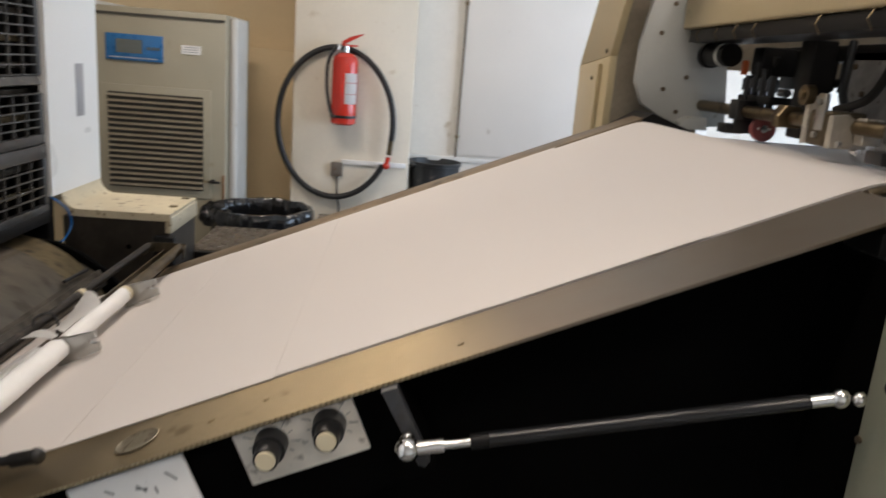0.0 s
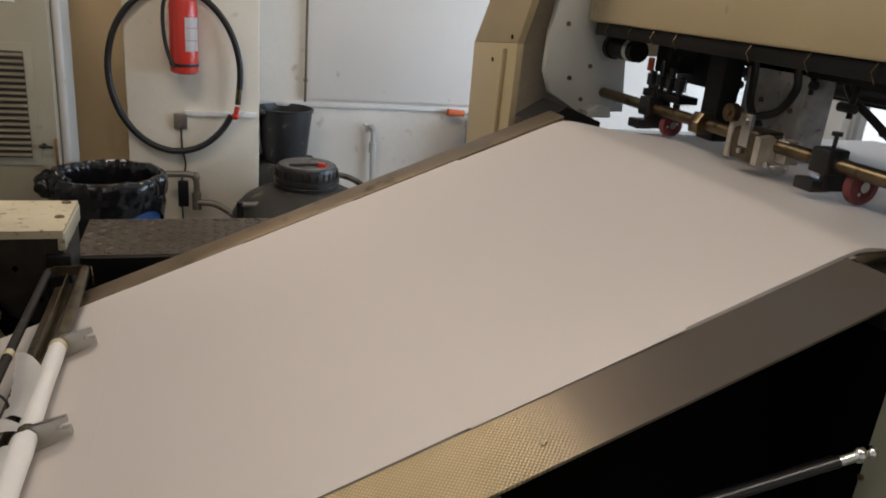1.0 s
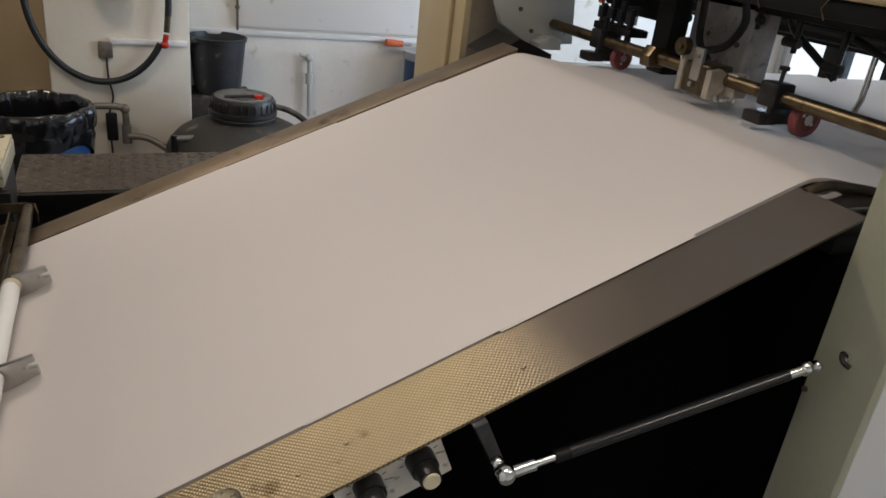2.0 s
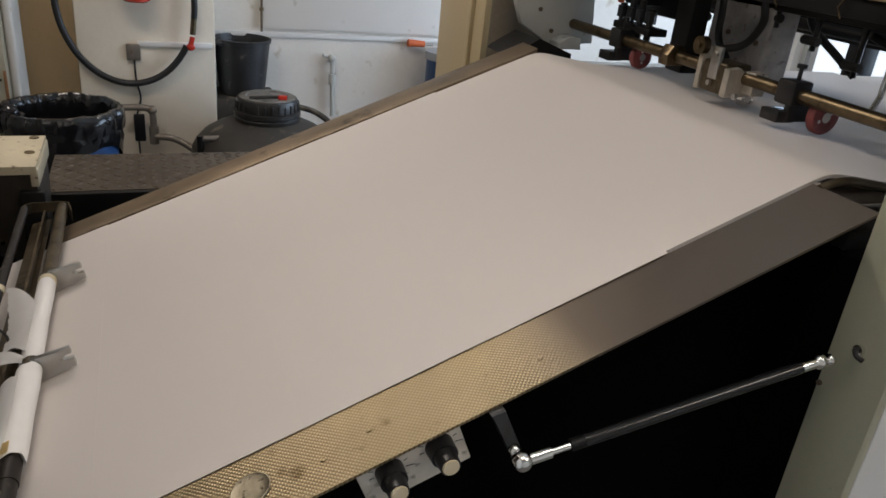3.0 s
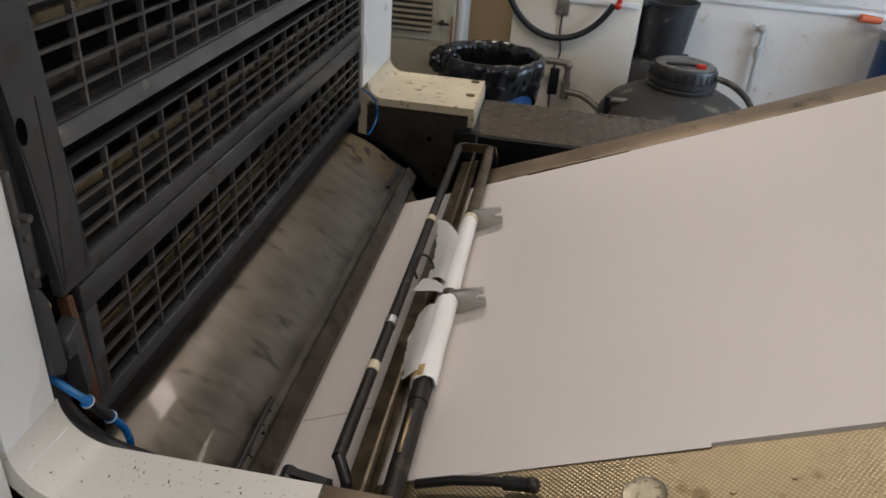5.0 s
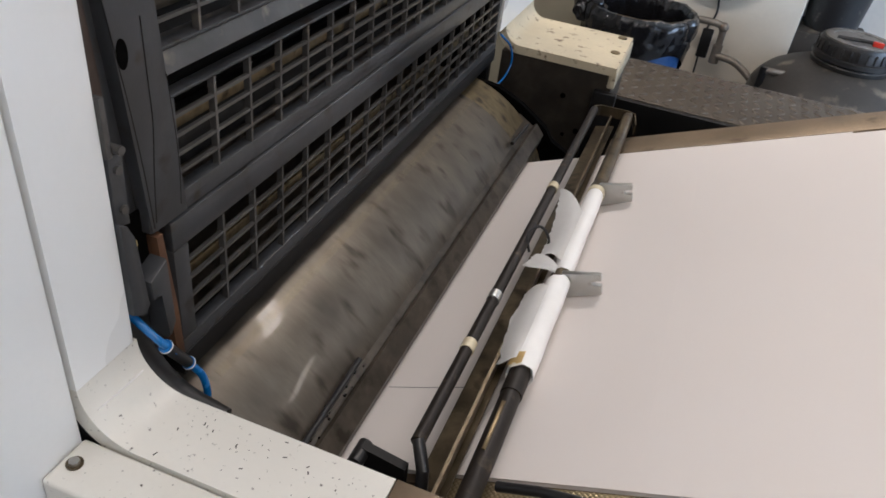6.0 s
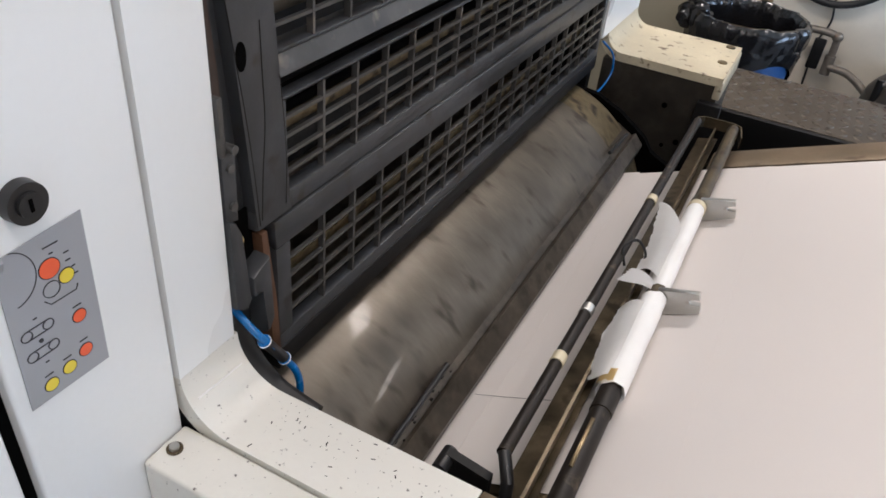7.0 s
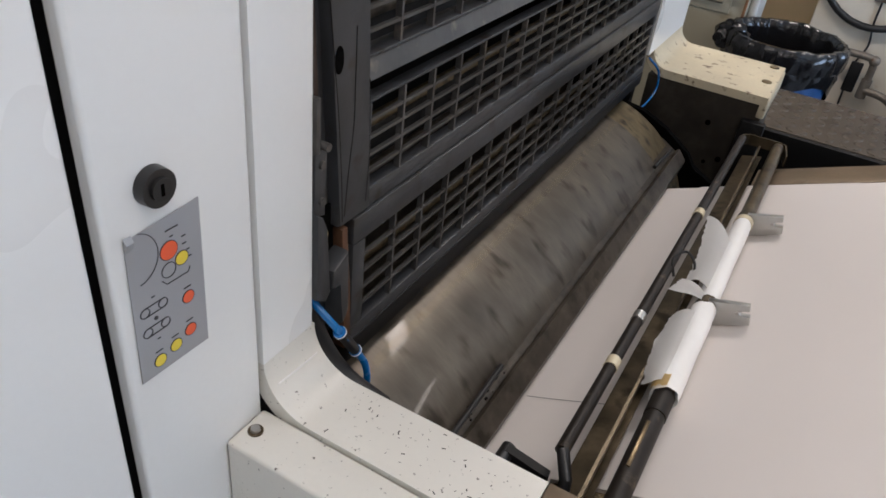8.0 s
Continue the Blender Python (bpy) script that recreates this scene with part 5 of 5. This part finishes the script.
def curved_label(z0, z1, a0, a1, parent):
    bm = B()
    g = []
    for k in range(9):
        a = radians(a0 + (a1 - a0) * k / 8)
        g.append([bm.verts.new((0.125 + 0.0788 * math.cos(a), 4.46 + 0.0788 * math.sin(a), z)) for z in (z0, z1)])
    for A, C in zip(g, g[1:]):
        bm.faces.new((A[0], C[0], C[1], A[1]))
    bmesh.ops.solidify(bm, geom=bm.faces[:], thickness=-0.0006)
    return part("paper_label", bm, m_pvc, parent, "white instruction label")


for z0, z1 in ((1.432, 1.489), (1.4915, 1.556), (1.5585, 1.614)):
    curved_label(z0, z1, -84, -18, ext)

bucket = thing("bucket", (0.725, 4.76, 0.74), "dark grey plastic bucket with a lip", "bucket")
part("shell", lathe(B(), [(0.0, 0), (0.132, 0.0), (0.140, 0.02), (0.168, 0.30), (0.170, 0.32), (0.178, 0.322), (0.180, 0.342), (0.170, 0.345), (0.160, 0.30), (0.130, 0.02), (0.0, 0.015)], (0.725, 4.76, 0.738), 40), m_bucket, bucket)
part("spout", ball(B(), (0.575, 4.66, 1.062), 0.035, 12, (1, 1, 0.5)), m_bucket, bucket)
part("rag", box(B(), 0.69, 0.79, 4.70, 4.80, 1.01, 1.045, 0.012), m_paper_old, bucket, "crumpled paper inside")
mesh_thing("bucket_stand", box(B(), 0.535, 0.93, 4.58, 4.93, 0, 0.736, 0.01), m_dust, (0.73, 4.75, 0), "dark dusty stand under the bucket", "stand")

drum_ = thing("plastic_drum", (0.79, 4.17, 0), "dusty black plastic drum with a ribbed screw lid", "drum")
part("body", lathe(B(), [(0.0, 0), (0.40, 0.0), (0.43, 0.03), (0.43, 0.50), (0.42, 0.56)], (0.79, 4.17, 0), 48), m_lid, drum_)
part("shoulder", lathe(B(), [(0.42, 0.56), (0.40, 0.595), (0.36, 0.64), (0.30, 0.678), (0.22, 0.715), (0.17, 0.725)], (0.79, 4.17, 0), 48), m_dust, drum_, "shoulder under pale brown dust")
part("lid", lathe(B(), [(0.165, 0.72), (0.182, 0.725), (0.186, 0.745), (0.180, 0.752), (0.190, 0.76), (0.190, 0.782), (0.176, 0.786), (0.176, 0.835), (0.168, 0.852), (0.150, 0.853), (0.145, 0.846), (0.0, 0.846)], (0.79, 4.17, 0), 48), m_lid, drum_, "ribbed black screw lid")
for k in range(28):
    a = k * math.tau / 28
    bm = box(B(), 0.174, 0.1815, -0.005, 0.005, 0.788, 0.836, 0.002, 1)
    bm.transform(Matrix.Translation((0.79, 4.17, 0)) @ Matrix.Rotation(a, 4, "Z"))
    part("lid_rib", bm, m_lid, drum_)
part("lid_disc", lathe(B(), [(0.158, 0.8465), (0.158, 0.858), (0.150, 0.862), (0.120, 0.8615), (0.116, 0.857), (0.0, 0.857)], (0.79, 4.17, 0), 40), m_lidtop, drum_, "pale dusty disc of the lid")
part("red_clip", box(B(), 0.835, 0.885, 4.06, 4.09, 0.860, 0.885, 0.006), m_extred, drum_, "small red clip")
part("clip_bar", tube(B(), [(0.68, 4.10, 0.864), (0.78, 4.08, 0.874), (0.89, 4.09, 0.872)], 0.009, 8), m_plastic, drum_)
part("hose", tube(B(), curve_pts([(0.92, 4.20, 0.80), (1.05, 4.16, 0.775), (1.13, 4.10, 0.73), (1.17, 4.05, 0.68)], 6), 0.017, 10), m_dust, drum_)
part("valve_pipe", tube(B(), [(0.40, 4.02, 0.655), (0.47, 4.02, 0.655), (0.54, 4.05, 0.65)], 0.016, 10), m_pipe, drum_)
part("valve_drop", tube(B(), [(0.405, 4.02, 0.67), (0.405, 4.02, 0.45)], 0.019, 10), m_black, drum_)

BIN = (-0.243, 3.824, 0)
bin_ = thing("waste_bin", BIN, "blue waste bin lined with a black plastic bag", "bin")
part("bin_body", lathe(B(), [(0.0, 0), (0.208, 0.0), (0.216, 0.03), (0.243, 0.70), (0.249, 0.86)], BIN, 40), m_blue, bin_)
bag = B()
# the bag's outer side hangs lower on one flank, its rim is rolled over, its folds run down
prof_ = [(0.276, 0.40), (0.282, 0.46), (0.286, 0.52), (0.287, 0.58), (0.287, 0.63), (0.285, 0.67), (0.289, 0.70), (0.294, 0.725), (0.297, 0.75), (0.296, 0.775), (0.290, 0.797), (0.278, 0.812), (0.262, 0.812), (0.250, 0.797), (0.243, 0.77), (0.240, 0.72), (0.236, 0.65), (0.228, 0.55), (0.21, 0.46), (0.15, 0.42), (0.0, 0.40)]
turn = 120
rings = []
for j, (r, z) in enumerate(prof_):
    row = []
    for k in range(turn):
        a = k * math.tau / turn
        c, s = math.cos(a), math.sin(a)
        fold = noise.noise(Vector((c * 5, s * 5, z * 3))) * 0.014 + noise.noise(Vector((c * 13 + 7, s * 13, z * 9 + j * 0.1))) * 0.010 + noise.noise(Vector((c * 30, s * 30 + 3, z * 26))) * 0.006
        fold *= 0.4 if j < 3 else 1.0
        hang = 0.24 * max(0.0, math.cos(a + 0.75)) ** 1.5 * max(0.0, 1 - j / 6) if j < 6 else 0.0
        lift = 0.008 * noise.noise(Vector((c * 3, s * 3, 5.0))) + 0.005 * noise.noise(Vector((c * 16, s * 16, 2.0))) if 6 <= j <= 15 else 0.0
        row.append(bag.verts.new((-0.27 + (r + fold) * c, 4.12 + (r + fold) * s, z + hang + lift)))
    rings.append(row)
for A, C in zip(rings, rings[1:]):
    for k in range(turn):
        bag.faces.new((A[k], A[(k + 1) % turn], C[(k + 1) % turn], C[k]))
bag.transform(Matrix.Translation((-0.243, 3.824, 0.132)) @ Matrix.Scale(0.93, 4) @ Matrix.Translation((0.27, -4.12, 0)))
part("bin_bag", bag, m_bag, bin_, "crumpled black plastic bag")
kb = ball(B(), (-0.478, 3.744, 0.835), 0.085, 40, (0.95, 0.7, 0.75))
for v in kb.verts:
    d = v.co - Vector((-0.478, 3.744, 0.835))
    v.co += d * (0.5 * noise.noise(v.co * 14) + 0.3 * noise.noise(v.co * 34))
part("bag_knot", kb, m_bag, bin_, "tied lump of loose bag")

wp = thing("water_pipe", (0.1, 4.45, 0.7), "rusty galvanised water pipe with elbows", "pipe")
part("pipe", tube(B(), curve_pts([(0.0, 4.45, 0.715), (0.12, 4.45, 0.715), (0.165, 4.45, 0.70), (0.175, 4.45, 0.66), (0.175, 4.45, 0.55)], 6), 0.019, 12), m_pipe, wp)
part("elbow", ball(B(), (0.172, 4.45, 0.70), 0.028, 12), m_pipe, wp)
part("tee", rod(B(), (0.175, 4.45, 0.50), (0.175, 4.45, 0.60), 0.027, 14), m_pipe, wp)
part("valve_handle", box(B(), 0.07, 0.13, 4.42, 4.45, 0.52, 0.68, 0.008, m=None), m_black, wp, "black valve lever")
part("hose_tail", tube(B(), curve_pts([(0.18, 4.44, 0.545), (0.27, 4.42, 0.54), (0.34, 4.40, 0.51), (0.42, 4.36, 0.46)], 6), 0.020, 10), m_pipe, wp)
cd = thing("cable_duct", (0.5, 4.56, 1.05), "white plastic cable duct with a socket box", "cable duct")
part("duct", box(B(), 0.118, 0.53, 4.552, 4.569, 1.044, 1.075, 0.003), m_pvc, cd)
part("socket_box", box(B(), 0.055, 0.13, 4.545, 4.569, 0.965, 1.055, 0.006), m_pipe, cd, "dirty grey socket box")
part("cable", tube(B(), curve_pts([(0.095, 4.56, 0.965), (0.098, 4.56, 0.85), (0.115, 4.56, 0.74), (0.085, 4.56, 0.62), (0.09, 4.56, 0.45), (0.10, 4.56, 0.2)], 6), 0.0055, 8), m_plastic, cd, "black cable")
wd = thing("wall_duct", (1.6, 4.93, 1.07), "white plastic duct along the wall", "cable duct")
part("duct", box(B(), 0.52, 2.7, 4.922, 4.939, 1.066, 1.098, 0.003), m_pvc, wd)
part("pipe", rod(B(), (0.868, 4.905, 1.10), (0.868, 4.905, H), 0.008, 10), m_brown, wd, "thin upright pipe")
for z in (1.23, 2.1):
    part("pipe_clip", rod(B(), (0.868, 4.905, z), (0.868, 4.905, z + 0.02), 0.014, 10), m_brass, wd)
part("stain", box(B(), 0.56, 0.86, 4.9385, 4.9397, 1.10, H), m_wall, wd)
tp = thing("white_tap", (1.32, 4.9, 0.8), "white plastic tap on the wall", "tap")
part("stem", rod(B(), (1.335, 4.89, 0.94), (1.345, 4.89, 0.55), 0.016, 14), m_plate, tp)
part("collar", rod(B(), (1.337, 4.89, 0.84), (1.338, 4.89, 0.77), 0.026, 14), m_plate, tp)
part("head", rod(ball(B(), (1.33, 4.89, 0.945), 0.028, 12), (1.27, 4.89, 0.965), (1.33, 4.9, 0.945), 0.010, 10), m_plate, tp)
part("wall_fitting", rod(B(), (1.335, 4.94, 0.93), (1.335, 4.89, 0.93), 0.014, 12), m_pipe, tp)
bb = thing("blue_canister", (2.12, 4.8, 0), "dark blue plastic canister", "canister")
part("body", lathe(B(), [(0, 0), (0.14, 0), (0.15, 0.02), (0.15, 0.98), (0.155, 1.0), (0.155, 1.035), (0.0, 1.04)], (2.12, 4.75, 0), 32), m_blue, bb)
part("lid", lathe(B(), [(0.157, 0.985), (0.162, 0.99), (0.162, 1.04), (0.0, 1.055)], (2.12, 4.75, 0), 32), m_sticker, bb)
oh = thing("orange_handle", (1.92, 4.88, 1.07), "orange plastic tool handle beside the duct", "handle")
part("grip", rod(B(), (1.865, 4.89, 1.068), (1.985, 4.89, 1.062), 0.026, 14, 0.021), m_orange, oh)
part("blade", rod(B(), (1.985, 4.89, 1.062), (2.05, 4.89, 1.058), 0.008, 10), m_steel, oh)


# ---- what moves ----
CYCLE = 0.4
SHIFT = (0.0, 0.04, 0.065, 0.105, 0.245)


def run(t):
    """How far the paper has run down by t: slow and quick by turns, one sheet a cycle."""
    c = t / CYCLE
    k = math.floor(c + 1e-6)
    f = (c - k) * 4
    i = min(3, max(0, int(f + 1e-6)))
    return STEP * k + SHIFT[i] + (SHIFT[i + 1] - SHIFT[i]) * (f - i)


def sheet_pose(tail, off):
    """A sheet's pose when its upper edge is at x = tail."""
    low = min(0.06, max(0.0, tail - 0.975) * 0.22)
    hx = tail - LONG * 0.93
    p, q = Vector((hx, deck(hx) + 0.0006 - low)), Vector((tail, deck(tail) + 0.0014 - low))
    a = math.degrees(math.atan2(q.y - p.y, q.x - p.x))
    return pose(p.x, 1.083 + off, p.y, 0, -a, 0)


def motions():
    times = [0.025 * k for k in range(321)]
    for i, (s, off) in enumerate(SHEETS):
        start = -0.385 + STEP * i
        rows, last = [], None
        tails = [min(2.30, max(-0.36, start - run(t))) for t in times]
        for k, t in enumerate(times):
            if k in (0, 320) or tails[k] != tails[k - 1] or tails[k] != tails[k + 1]:
                rows.append((t, sheet_pose(tails[k], off)))
        walk(s, rows)
    for w, r in WHEELS:
        base = w.location.copy()
        walk(w, [(t, Matrix.Translation(base) @ Matrix.Rotation(-run(t) / r, 4, "Y")) for t in [0.05 * k for k in range(161)]])
    walk(cyl, [(0.05 * k, Matrix.Translation(CYL) @ Matrix.Rotation(radians(-45.0 * k), 4, "Y")) for k in range(161)])


motions()
